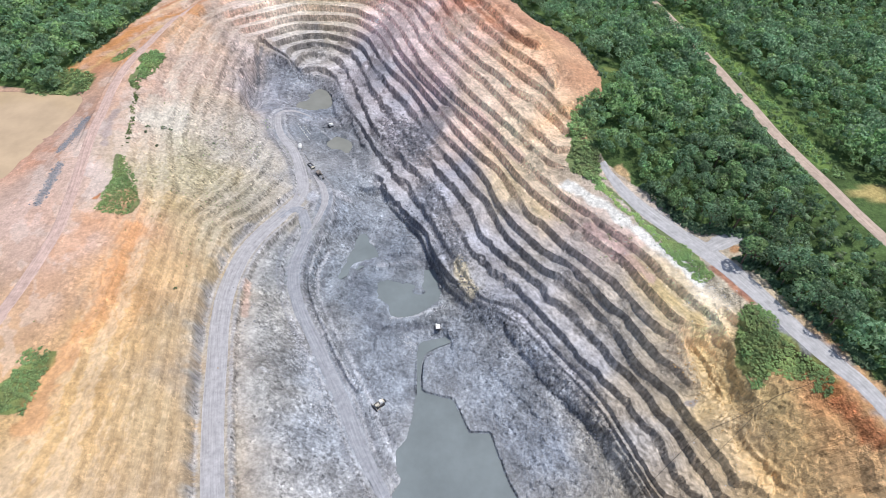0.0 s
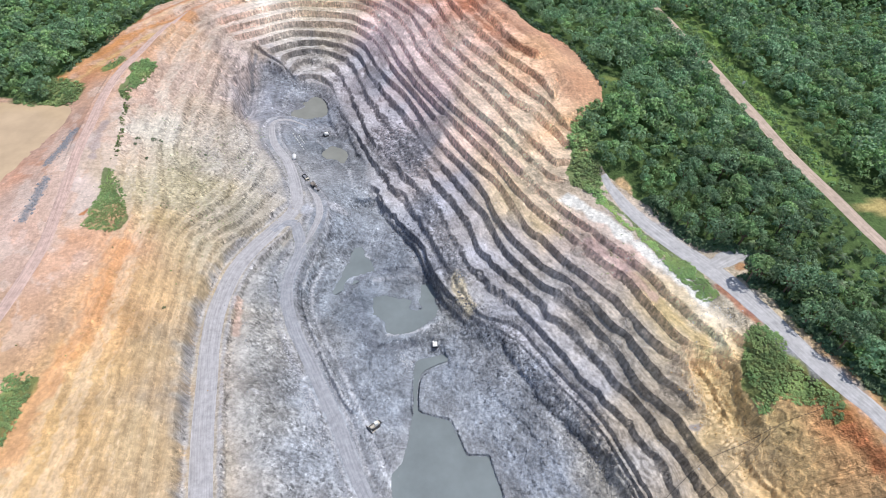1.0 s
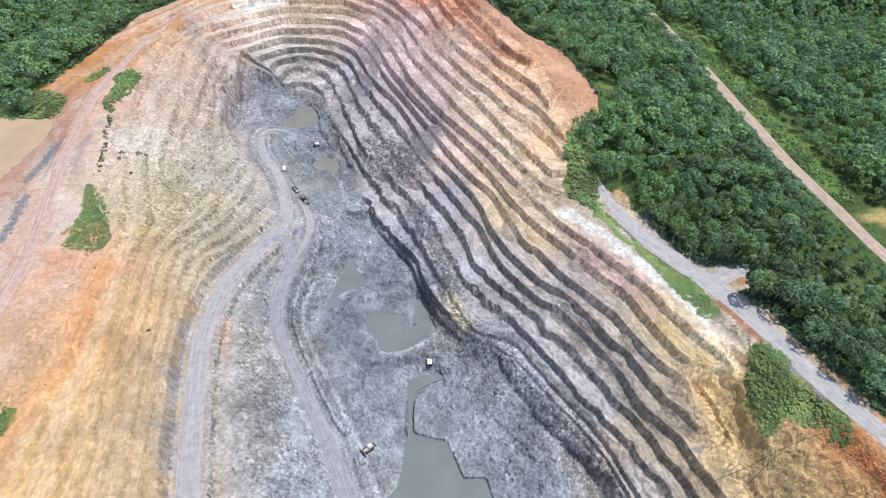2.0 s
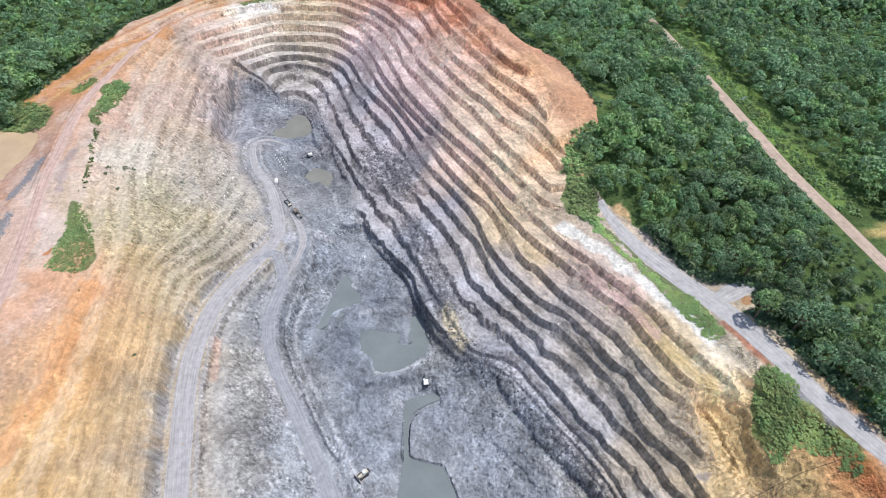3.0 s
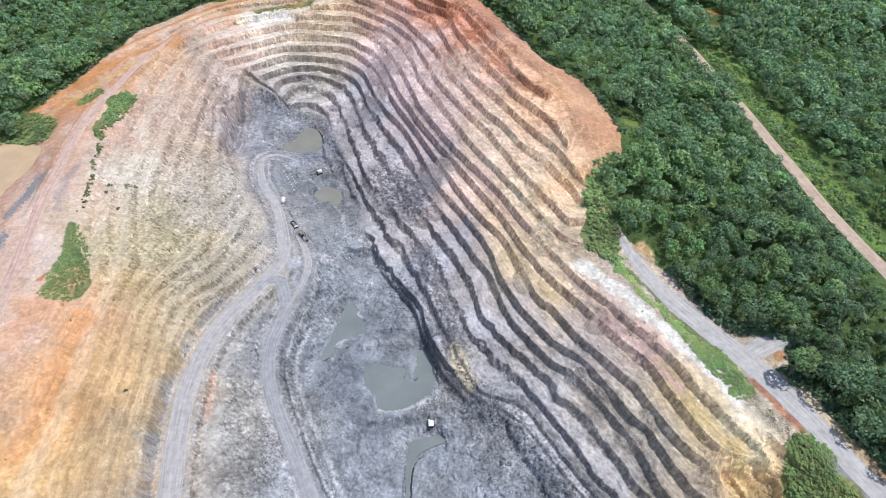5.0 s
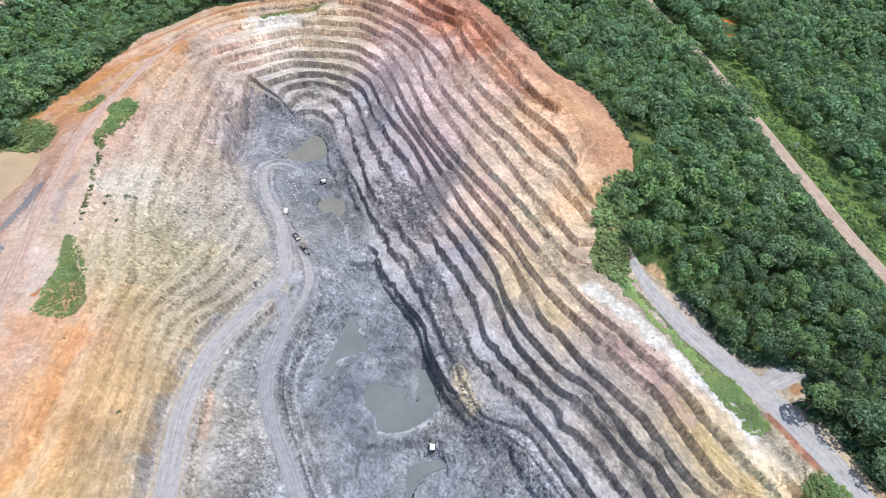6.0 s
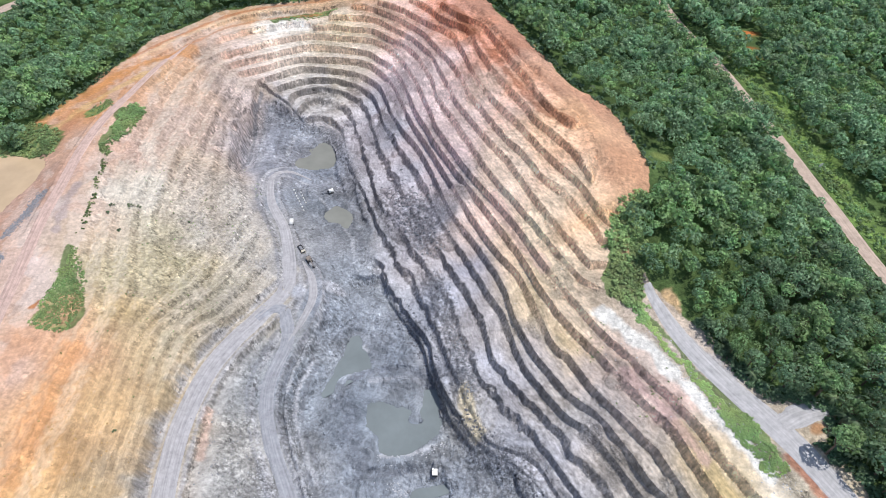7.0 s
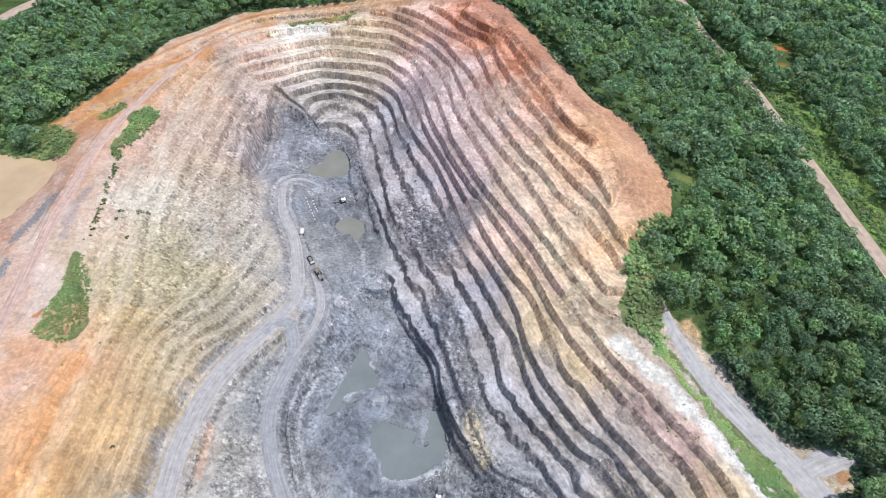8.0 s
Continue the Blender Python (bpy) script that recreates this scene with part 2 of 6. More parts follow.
PONDS = {  # level, outline
    "left": (53.4, [(-244, 329), (-258, 330), (-290, 332), (-335, 334), (-345, 290), (-335, 240), (-290, 232), (-256, 236), (-247, 270), (-242, 292), (-239, 312)]),
    "mid_small": (-5.2, [(-56.1, 256.3), (-50, 257.2), (-48.2, 249.7), (-43.5, 243.3), (-41, 237), (-49.3, 234.2), (-56.4, 230.3), (-60, 223), (-64, 219), (-63, 227), (-60, 239), (-57.5, 247.6)]),
    "mid": (-7.0, [(-40.6, 216), (-33, 217.5), (-25.3, 216.6), (-17.2, 214.6), (-18, 210), (-14.6, 206), (-11, 208.5), (-13.2, 220), (-11, 227), (-6, 226), (-2, 216.4), (-1, 206), (-4.5, 201.8), (-8.8, 196.6), (-16.3, 192.6), (-26.7, 189.5), (-30.6, 192.3), (-33.6, 200.3), (-38.7, 205.7)]),
    "lake": (-13.0, [(-13, 176.4), (-4.6, 179), (2.4, 180.6), (4.6, 175), (-2.9, 171), (-8.9, 167), (-11.2, 160), (-11.5, 148), (-10.5, 146), (-7, 144.4), (4.6, 141), (6.5, 138), (9.2, 132.3), (12.8, 124.5), (14.5, 122.8), (23.4, 122.6), (24.8, 120.5), (26.6, 114), (30, 103), (32.7, 95.8), (37, 86), (39, 70), (0, 60), (-24, 75), (-25, 90), (-20.7, 98.4), (-22.7, 104.4), (-22.8, 112.8), (-17.9, 121.6), (-14.3, 143.6), (-14.6, 164.4)]),
    "far": (3.5, [(-113, 405), (-106, 419), (-97, 416), (-92, 405), (-92, 393), (-103, 388), (-118, 391), (-119, 399)]),
    "far_small": (4.4, [(-87, 344), (-82, 351), (-75, 350), (-70, 344), (-68, 337), (-71, 331), (-77, 335), (-84, 335)]),
}
ROADS = {  # width, line (x, y, z)
    "haul_upper": (14.0, [(-88, 282, 15.6), (-92.5, 268, 16), (-101, 251, 17.5), (-109, 235, 19), (-116, 215, 20), (-118.5, 190, 20), (-116.5, 168, 20), (-112, 146, 20), (-107, 122, 20), (-100, 95, 20.5), (-91, 65, 21)]),
    "haul_lower": (9.0, [(-88, 292, 15.6), (-80, 280, 15.6), (-76.5, 266, 15.3), (-80, 252, 12.5), (-85, 239, 10.5), (-88.5, 219, 9), (-87, 203, 5), (-81, 188, 0.5), (-71, 171, -4.5), (-61, 153, -7), (-52, 137, -10), (-40, 112, -12), (-24, 85, -12.3)]),
    "haul_far": (9.0, [(-103, 374, 6), (-118, 377, 10), (-127, 368, 13), (-121, 343, 14), (-104, 314, 15), (-94, 290, 15.6), (-89, 274, 16)]),
    "dirt": (9.5, [(130, 640, 68), (147, 560, 66), (153, 510, 66), (159, 481, 66), (165.3, 459, 65.5), (171.5, 432, 65), (176.5, 407, 64.5), (183.3, 368, 64.5), (189, 330, 64), (194, 307, 63), (199.5, 277, 61.5), (204.8, 255, 60), (210.5, 234, 58), (219, 200, 57.5), (236, 145, 57), (258, 60, 56)]),
    "dump": (9.0, [(-212, 430, 60), (-216, 400, 60), (-219, 380, 60), (-221, 360, 60), (-219.5, 330, 60), (-215, 302, 60.2), (-211, 275, 60.2), (-205, 248, 60), (-199, 219, 59.5), (-195, 192, 59), (-196, 150, 58.5)]),
}

# ---------------------------------------------------------------- heights
GX0, GX1, GY0, GY1 = -330, 300, 40, 600


def membrane():
    """A smooth sheet stretched over all the lines, by relaxation from coarse to fine."""
    pts = [np.c_[s, np.full(len(s), z)] for z, line in CREST.items() for s in [spline(line, 0.5)]]
    pts += [spline(line, 0.5) for line in LINES]
    pts += [np.c_[s, np.full(len(s), lev + 0.2)] for lev, line in PONDS.values() for s in [closed(line, 0.5)]]
    pts += [spline(line, 0.5) for key, (w, line) in ROADS.items() if key != "dirt"]
    pts = np.vstack(pts)
    sheet = None
    for cell in (16, 8, 4, 2, 1):
        nx, ny = (GX1 - GX0) // cell + 1, (GY1 - GY0) // cell + 1
        i = np.clip(np.rint((pts[:, 0] - GX0) / cell).astype(int), 0, nx - 1)
        j = np.clip(np.rint((pts[:, 1] - GY0) / cell).astype(int), 0, ny - 1)
        total, count = np.zeros((nx, ny)), np.zeros((nx, ny))
        np.add.at(total, (i, j), pts[:, 2])
        np.add.at(count, (i, j), 1)
        fixed = count > 0
        if sheet is None:
            sheet = np.full((nx, ny), 50.0)
        else:
            ii = np.clip(np.arange(nx) / 2, 0, sheet.shape[0] - 1)
            jj = np.clip(np.arange(ny) / 2, 0, sheet.shape[1] - 1)
            sheet = lerp_grid(sheet, ii[:, None], jj[None, :])
        for _ in range({16: 300, 8: 200, 4: 150, 2: 100, 1: 70}[cell]):
            sheet[fixed] = total[fixed] / count[fixed]
            e = np.pad(sheet, 1, mode="edge")
            sheet = 0.25 * (e[:-2, 1:-1] + e[2:, 1:-1] + e[1:-1, :-2] + e[1:-1, 2:])
        sheet[fixed] = total[fixed] / count[fixed]
    for _ in range(2):
        e = np.pad(sheet, 1, mode="edge")
        sheet = 0.5 * sheet + 0.125 * (e[:-2, 1:-1] + e[2:, 1:-1] + e[1:-1, :-2] + e[1:-1, 2:])
    return sheet


def lerp_grid(g, i, j):
    i, j = np.broadcast_arrays(i, j)
    a, b = np.clip(np.floor(i).astype(int), 0, g.shape[0] - 2), np.clip(np.floor(j).astype(int), 0, g.shape[1] - 2)
    u, v = np.clip(i - a, 0, 1), np.clip(j - b, 0, 1)
    return (g[a, b] * (1 - u) + g[a + 1, b] * u) * (1 - v) + (g[a, b + 1] * (1 - u) + g[a + 1, b + 1] * u) * v


SHEET = membrane()
# areas without cut benches: floor, left slope (soft terraces), slump, rubble
STEEP_AREA = [(-190, 470), (-170, 452), (-150, 455), (-131, 440), (-115, 434), (-97, 430), (-84, 412), (-78, 395), (-70, 372), (-60, 345), (-52, 322), (-47, 300), (-32, 272), (-17, 252), (-8, 227), (2, 206), (14, 194), (27, 190), (37, 184), (46, 176), (55, 160), (66, 146), (76, 128), (86, 108), (95, 83), (110, 40), (150, 40), (128, 130), (139, 145), (128, 165), (116, 185), (104, 200), (90, 218), (75, 235), (77, 260), (82, 281), (80, 306), (76, 326), (66, 348), (50, 372), (34, 408), (13, 455), (-12, 491), (-40, 511), (-68, 517), (-92, 521), (-120, 510), (-159, 501), (-180, 490)]
LEFT_AREA = [(-190, 470), (-170, 452), (-158, 430), (-163, 405), (-150, 375), (-136, 345), (-121, 315), (-105, 285), (-110, 255), (-122, 225), (-126, 190), (-124, 160), (-118, 130), (-108, 90), (-100, 40), (-160, 40), (-164, 130), (-172, 210), (-182, 245), (-192, 290), (-203, 330), (-205, 385), (-206, 440)]
SLUMP = [(138, 40), (128, 80), (120, 106), (113, 126), (107, 141), (113, 152), (124, 150), (132, 145), (140, 138), (150, 110), (175, 40)]
RUBBLE = [(-51.2, 350.1), (-40.9, 354.2), (-26.1, 343.6), (-15.1, 332.6), (-9.6, 318.2), (-5.9, 304.8), (-10.9, 301.8), (-22.1, 307.4), (-33.1, 314.1), (-41.2, 320.9), (-46.7, 332.4)]
CHUTE = [(-18, 292), (-8, 286), (0, 268), (7, 250), (13, 232), (18, 214), (9, 212), (3, 228), (-4, 245), (-10, 262), (-17, 278)]
CRAGS = [(10, 210), (30, 197), (48, 182), (62, 160), (74, 146), (84, 116), (72, 112), (58, 134), (44, 152), (30, 168), (10, 188)]


def soft_area(x, y, poly, width):
    line = closed(poly, 3.0)
    d, _ = nearest(x, y, line)
    return ramp(np.where(inside(x, y, line), d, -d), -width, width)


# coarse maps of the areas, sampled by the terrain
CELL = 4
mx, my = np.meshgrid(np.arange(GX0, GX1 + 1, CELL), np.arange(GY0, GY1 + 1, CELL), indexing="ij")
HEAD_ROCK = [(-158, 447), (-146, 449), (-135, 441), (-118, 433), (-110, 420), (-122, 405), (-140, 392), (-157, 398), (-163, 412)]
MAPS = {k: soft_area(mx, my, p, w) for k, p, w in (("steep", STEEP_AREA, 3), ("left", LEFT_AREA, 5), ("slump", SLUMP, 5), ("rubble", RUBBLE, 6), ("chute", CHUTE, 3), ("crags", CRAGS, 4), ("head_rock", HEAD_ROCK, 3))}


MAPS["rubble"] = np.maximum(MAPS["rubble"], 0.7 * MAPS["chute"])


def area(key, x, y):
    return lerp_grid(MAPS[key], (x - GX0) / CELL, (y - GY0) / CELL)


def flat_share(x, y):
    """The level share of a bench varies along it."""
    return FLAT + 0.05 * ramp(y, 260, 200) + 0.06 * grain(x, y, 24, 15) + 0.02 * grain(x, y, 9, 17)


def stairs(h, flat, rise, high=STEP):
    """Turns a slope into benches: nearly level over the share `flat` of each step, then a face."""
    s = (h - BASE) / high
    k = np.floor(s)
    f = s - k
    up = ramp(f, flat, 1.0) * 0.5 + np.clip((f - flat) / (1 - flat), 0, 1) * 0.5
    return BASE + high * (k + rise * np.minimum(f / flat, 1) + (1 - rise) * up)


def bench_field(x, y):
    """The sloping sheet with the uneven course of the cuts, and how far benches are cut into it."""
    h = lerp_grid(SHEET, x - GX0, y - GY0)
    steep, left = area("steep", x, y), area("left", x, y)
    slump, rubble = area("slump", x, y), np.maximum(0.95 * area("rubble", x, y), 0.5 * area("crags", x, y))
    worn = 0.55 * ramp(fractal(x, y, 20, 19, 3), 0.35, 0.85)
    worn = np.maximum(worn, 0.9 * np.exp(-(((x - 74) / 9) ** 2 + ((y - 249) / 10) ** 2)))
    cut = steep * (1 - 0.75 * slump) * (1 - 0.9 * rubble) * (1 - worn)
    # the near foot of the wall is a broken slope
    foot = ramp(h + 3 * grain(x, y, 17, 59), 21, 13) * ramp(y, 215, 180) * ramp(x, 15, 30)
    cut = cut * (1 - 0.25 * foot)
    rubble = np.maximum(rubble, 0.35 * foot)
    rough = fractal(x, y, 9.0, 11, 4)
    fine = fractal(x, y, 2.6, 31, 2)
    ribs = np.abs(grain(x, y, 1.9, 37)) + 0.6 * np.abs(grain(x, y, 3.7, 39))
    # buttresses and notches of the hard rock low in the wall
    hard = ramp(h + 5 * grain(x, y, 35, 43), 36, 16)
    u, v = 0.87 * y - 0.5 * x + 4 * grain(x, y, 13, 49), 0.5 * y + 0.87 * x
    saw = (u / 7.5 + 0.6 * grain(x, y, 21, 53)) % 1.0
    crack = np.minimum(saw / 0.8, (1 - saw) / 0.2) * (0.5 + 0.5 * grain(u * 0.3, v * 0.5, 6, 57)) + 0.35 * np.abs(grain(x, y, 2.4, 47))
    return h, h + cut * ((0.16 + 0.10 * hard) * rough + 0.10 * fine - 0.14 * ribs + 0.1 + hard * (0.45 * rough + 0.30 - 0.75 * crack)) + left * (0.4 * rough + 0.2 * fine), cut, left, slump, rubble, fine


def dip(h, x, y):
    """The cuts of the near wall lie deeper towards its foot."""
    return np.interp(h, (-5, 6, 11.6, 17.2, 22.8, 28.4, 34, 39.6, 45.2, 50.8), (0, 5, 8, 7, 6, 4.5, 3, 2, 1, 0)) * ramp(y, 235, 170) * ramp(x, 5, 30)


def old_lean(x, y):
    """The old terraces of the left side climb towards the far end."""
    return 0.20 * (np.clip(y, 225, 330) - 225) * ramp(x, -165, -138)


# undercut banks of the lake
BANK = [(-11, 163), (-11.4, 148), (-7, 144.4), (5, 141), (9.2, 132.3), (14, 123), (23.8, 122.5), (26.6, 114), (30, 103), (33, 95), (37, 86)]


# tipped ridge of stone beside the lower haul road
WINDROW = [(-70, 262), (-74, 245), (-79, 225), (-79, 208), (-73, 192), (-64, 174), (-56, 160), (-50, 150), (-45, 145)]

# sharp little drops: line with the low side on its left hand, drop, reach
SCARPS = [
    ([(-152, 366), (-154, 384), (-156, 407), (-157.5, 432), (-156.5, 453.5), (-144, 447.8), (-131, 441.5), (-120, 434)][::-1], 4.2, 16),
    ([(-36, 277), (-41, 293.5), (-52, 292.5), (-63, 290)], 2.6, 12),
    ([(-12, 235), (-24, 239), (-40, 236)], 0.7, 5),
    ([(-7, 190), (-25, 187), (-40, 181.5)], 1.0, 8),
    ([(0, 150), (10, 146), (24, 150), (36, 147)], 1.1, 8),
    ([(-96, 350), (-104, 362), (-100, 378), (-90, 384)], 1.2, 8),
    ([(-56, 330), (-66, 352), (-74, 376), (-84, 398)], 1.6, 8),
    ([(45, 128), (52, 118), (56, 104), (62, 90)], 1.2, 8),
    ([(-100, 519), (-150, 511), (-185, 495), (-206, 468), (-222, 434)], 1.8, 9),
    ([(-178, 470), (-196, 440), (-200, 400), (-197, 360), (-194, 330)], 1.2, 7),
    ([(20, 436), (34, 406), (50, 376), (64, 352), (74, 332)], 2.2, 8),
    ([(137.5, 112), (134, 118.6), (132.3, 128.3), (131.5, 140), (126, 150)], 3.4, 9),
    ([(128, 118), (125.8, 126.7), (121.1, 139.4), (115, 147)], 2.6, 8),
    ([(141, 78), (136.9, 85.7), (130.4, 100.3), (126, 110)], 2.6, 8),
    ([(162.8, 70), (162.5, 77.2), (161.8, 89.1), (157, 98)], 3.0, 9),
    ([(84, 108), (79, 120), (72, 130), (62.5, 140), (52, 151), (43.5, 167), (38, 177), (30, 186)], 2.6, 7),
    ([(52, 126), (47, 132), (42.5, 139), (34.4, 147), (29, 153)], 1.5, 7),
]


def scarped(x, y, z):
    for line, drop, reach in SCARPS:
        q = spline(line, 0.8)
        box = (x > q[:, 0].min() - reach) & (x < q[:, 0].max() + reach) & (y > q[:, 1].min() - reach) & (y < q[:, 1].max() + reach)
        bx, by = x[box], y[box]
        d, k = nearest(bx, by, q)
        t = np.gradient(q, axis=0)[k]
        sd = d * np.sign(t[:, 0] * (by - q[k, 1]) - t[:, 1] * (bx - q[k, 0]))
        ends = ramp(np.minimum(k, len(q) - 1 - k) * 0.8, 0, 7)
        jag = 1.1 * fractal(bx, by, 5, 101, 3)
        z[box] -= drop * ends * ramp(sd + jag, -0.6, 0.7) * ramp(sd, reach, 0.2 * reach) * (1 + 0.3 * grain(bx, by, 9, 105))
    return z


def ground_height(x, y):
    h, wavy, cut, left, slump, rubble, fine = bench_field(x, y)
    z = h + 0.0 * x
    z = z + cut * (stairs(wavy, flat_share(x, y), 0.13 + 0.12 * ramp(h, 40, 54)) - z)
    soft = left * (1 - cut)
    lean = old_lean(x, y) + 1.2 * grain(x, y, 40, 5)
    head = ramp(y, 320, 365)
    steps = (stairs(wavy + lean, 0.66, 0.18, LOW_STEP) - lean) * (1 - head) + stairs(wavy, 0.62, 0.15) * head
    z = z + soft * (0.55 + 0.25 * ramp(y, 195, 250) - 0.08 * head) * (steps - z)
    # gullied orange shoulder above the wall
    bank = ramp(h, 70, 79) * ramp(x, -50, -20) * (1 - 0.6 * cut)
    z = z + bank * (0.9 * np.abs(fractal(x, y, 7.0, 55, 4)) - 0.2)
    z = z + soft * ramp(y, 215, 260) * 0.35 * np.abs(fractal(x, y, 2.0, 65, 2))
    broken = np.clip(slump + rubble + 0.45 * area("head_rock", x, y), 0, 1)
    z = z + broken * (1.0 * np.abs(fractal(x, y, 6.0, 51, 3)) + (0.7 - 0.5 * slump) * fine)
    rug = 2.2 * fractal(x, y, 13, 111, 4)
    z = z + slump * 0.9 * (np.floor(rug) + ramp(rug - np.floor(rug), 0.7, 1.0) - 0.5 * rug)
    low = ramp(h, 20, 4) * (1 - cut)
    z = z + low * (0.4 * fractal(x, y, 14.0, 71, 5) + 0.36 * fine)
    # low ledges and scraped steps on the floor
    shelf = 2.2 * fractal(x, y, 26, 81, 4) / 0.9
    z = z + low * 0.6 * (np.floor(shelf) + ramp(shelf - np.floor(shelf), 0.78, 1.0) - shelf * 0.6)
    shelf = 2.6 * fractal(x, y, 10, 87, 3)
    z = z + low * 0.42 * (np.floor(shelf) + ramp(shelf - np.floor(shelf), 0.85, 1.0) - shelf * 0.7) * ramp(fractal(x, y, 22, 89, 2), -0.5, 0.2)
    z = z + 0.14 * fine * np.maximum(cut, soft) + 0.12 * fractal(x, y, 1.3, 61, 2) * np.maximum(np.maximum(cut, soft), low) + low * 0.34 * np.abs(fractal(x, y, 2.3, 63, 2))
    z = scarped(x, y, z - dip(h, x, y))
    # level roads, with a low windrow at their edges
    for key, (w, line) in ROADS.items():
        s = spline(line, 0.8)
        box = (x > s[:, 0].min() - w) & (x < s[:, 0].max() + w) & (y > s[:, 1].min() - w) & (y < s[:, 1].max() + w)
        d, k = nearest(x[box], y[box], s)
        zr = s[k, 2] if key != "dirt" else lerp_grid(SHEET, s[k, 0] - GX0, s[k, 1] - GY0)
        m = ramp(d, w / 2 + 2.6, w / 2 + 0.4)
        z[box] = z[box] * (1 - m) + zr * m
        if key.startswith("haul"):
            z[box] += 0.4 * np.exp(-((d - w / 2 - 1.3) / 0.8) ** 2) * (1 + 0.5 * grain(x[box], y[box], 3, 91))
    # tipped windrow between the lower haul road and the floor
    s = spline(WINDROW, 0.8)
    box = (x > -90) & (x < -35) & (y > 135) & (y < 270)
    d, k = nearest(x[box], y[box], s)
    z[box] += 3.0 * np.exp(-(d / 1.9) ** 4) * ramp(d, 2.6, 0.4) * (1 + 0.5 * grain(x[box], y[box], 3, 95))
    # ponds lie in hollows
    for lev, line in PONDS.values():
        s = closed(line, 1.0)
        box = (x > s[:, 0].min() - 8) & (x < s[:, 0].max() + 8) & (y > s[:, 1].min() - 8) & (y < s[:, 1].max() + 8)
        bx, by = x[box], y[box]
        d, _ = nearest(bx, by, s)
        wet = inside(bx, by, s)
        sd = np.where(wet, d, -d) + (0.5 if lev < -12 else 1.8) * fractal(bx, by, 8, 41, 4)
        wet, d = sd > 0, np.abs(sd)
        zz = z[box]
        deep = lev - np.minimum(1.6, 0.3 * d)
        bank = np.maximum(zz, lev + np.minimum(0.1 + 0.12 * np.maximum(d, 0), 0.8))
        if lev < -12:
            cliff = ramp(nearest(bx, by, spline(BANK, 0.8))[0], 5, 3) * (0.75 + 0.25 * grain(bx, by, 5, 107))
            bank = np.maximum(bank, lev + 2.0 * cliff * np.clip(d / 0.5, 0, 1))
        near = ramp(d, 8, 3)
        z[box] = np.where(wet, np.minimum(zz, deep), bank * near + zz * (1 - near))
    return z


def axis(a, b, fine, far0, far1):
    mid = list(np.arange(a, b + fine / 2, fine))
    lo, hi, s = [], [], fine
    v = a
    while v > far0:
        s = min(s * 1.12, 400)
        v -= s
        lo.append(v)
    s, v = fine, b
    while v < far1:
        s = min(s * 1.12, 400)
        v += s
        hi.append(v)
    return np.array(lo[::-1] + mid + hi)


AX, AY = axis(-226, 144, 0.54, -4500, 4500), axis(76, 512, 0.54, -3500, 4800)
TX, TY = np.meshgrid(AX, AY, indexing="ij")


def snap_to_edges(x, y):
    """Slides grid points sideways on to the nearest crest or foot of a bench, so that the edges run clean."""
    field = bench_field(x.ravel(), y.ravel())
    wavy, cut = field[1].reshape(x.shape), field[2].reshape(x.shape)
    gx, gy = np.gradient(wavy, AX, AY)
    g2 = gx * gx + gy * gy + 1e-6
    f = (wavy - BASE) / STEP
    f = f - np.floor(f)
    share = flat_share(x, y)
    off = np.where(f < 0.5 * share, -f, np.where(f > 0.5 * (1 + share), 1 - f, share - f)) * STEP
    step = off / np.sqrt(g2)
    ok = (np.abs(step) < 0.30) & (cut > 0.4) & (g2 < 9)
    return x + np.where(ok, step * gx / np.sqrt(g2), 0), y + np.where(ok, step * gy / np.sqrt(g2), 0)


TX, TY = snap_to_edges(TX, TY)
TZ = ground_height(TX.ravel(), TY.ravel()).reshape(TX.shape)
far_out = ramp(np.maximum(np.maximum(GX0 - TX, TX - GX1), np.maximum(GY0 - TY, TY - GY1)), 0, 300)
TZ = TZ * (1 - far_out) + (58 + 6 * fractal(TX, TY, 400, 7, 3)) * far_out


def height(x, y):
    """Height of the finished ground at points."""
    i = np.interp(x, AX, np.arange(len(AX)))
    j = np.interp(y, AY, np.arange(len(AY)))
    return lerp_grid(TZ, i, j)


# ---------------------------------------------------------------- colours of the ground, as places on the plan: (x, y, r, g, b)
HEAD_TINTS = [
    (-150, 492, 228, 220, 206), (-125, 496, 226, 216, 200), (-100, 494, 216, 200, 166), (-75, 498, 216, 184, 160), (-45, 492, 218, 178, 160), (-25, 485, 198, 128, 92),
    (0, 452, 202, 142, 112), (20, 420, 202, 142, 112), (40, 385, 212, 164, 134), (62, 345, 222, 176, 138), (90, 320, 218, 168, 134), (70, 370, 212, 162, 134), (30, 445, 206, 156, 132),
    (-110, 482, 206, 192, 166), (-85, 476, 194, 183, 168), (-130, 478, 212, 203, 190), (-160, 470, 214, 196, 182), (-110, 465, 180, 177, 176),
]
UPPER_TINTS = [
    (-45, 465, 228, 202, 197), (-25, 425, 230, 208, 205), (-10, 400, 228, 204, 200), (8, 372, 232, 210, 202), (30, 332, 236, 216, 196), (48, 300, 240, 220, 194), (60, 272, 240, 220, 192),
    (70, 246, 228, 208, 184), (84, 217, 230, 221, 210), (108, 186, 224, 213, 200), (124, 160, 226, 218, 205), (15, 395, 214, 186, 168), (68, 290, 228, 186, 144), (45, 340, 224, 186, 152),
]
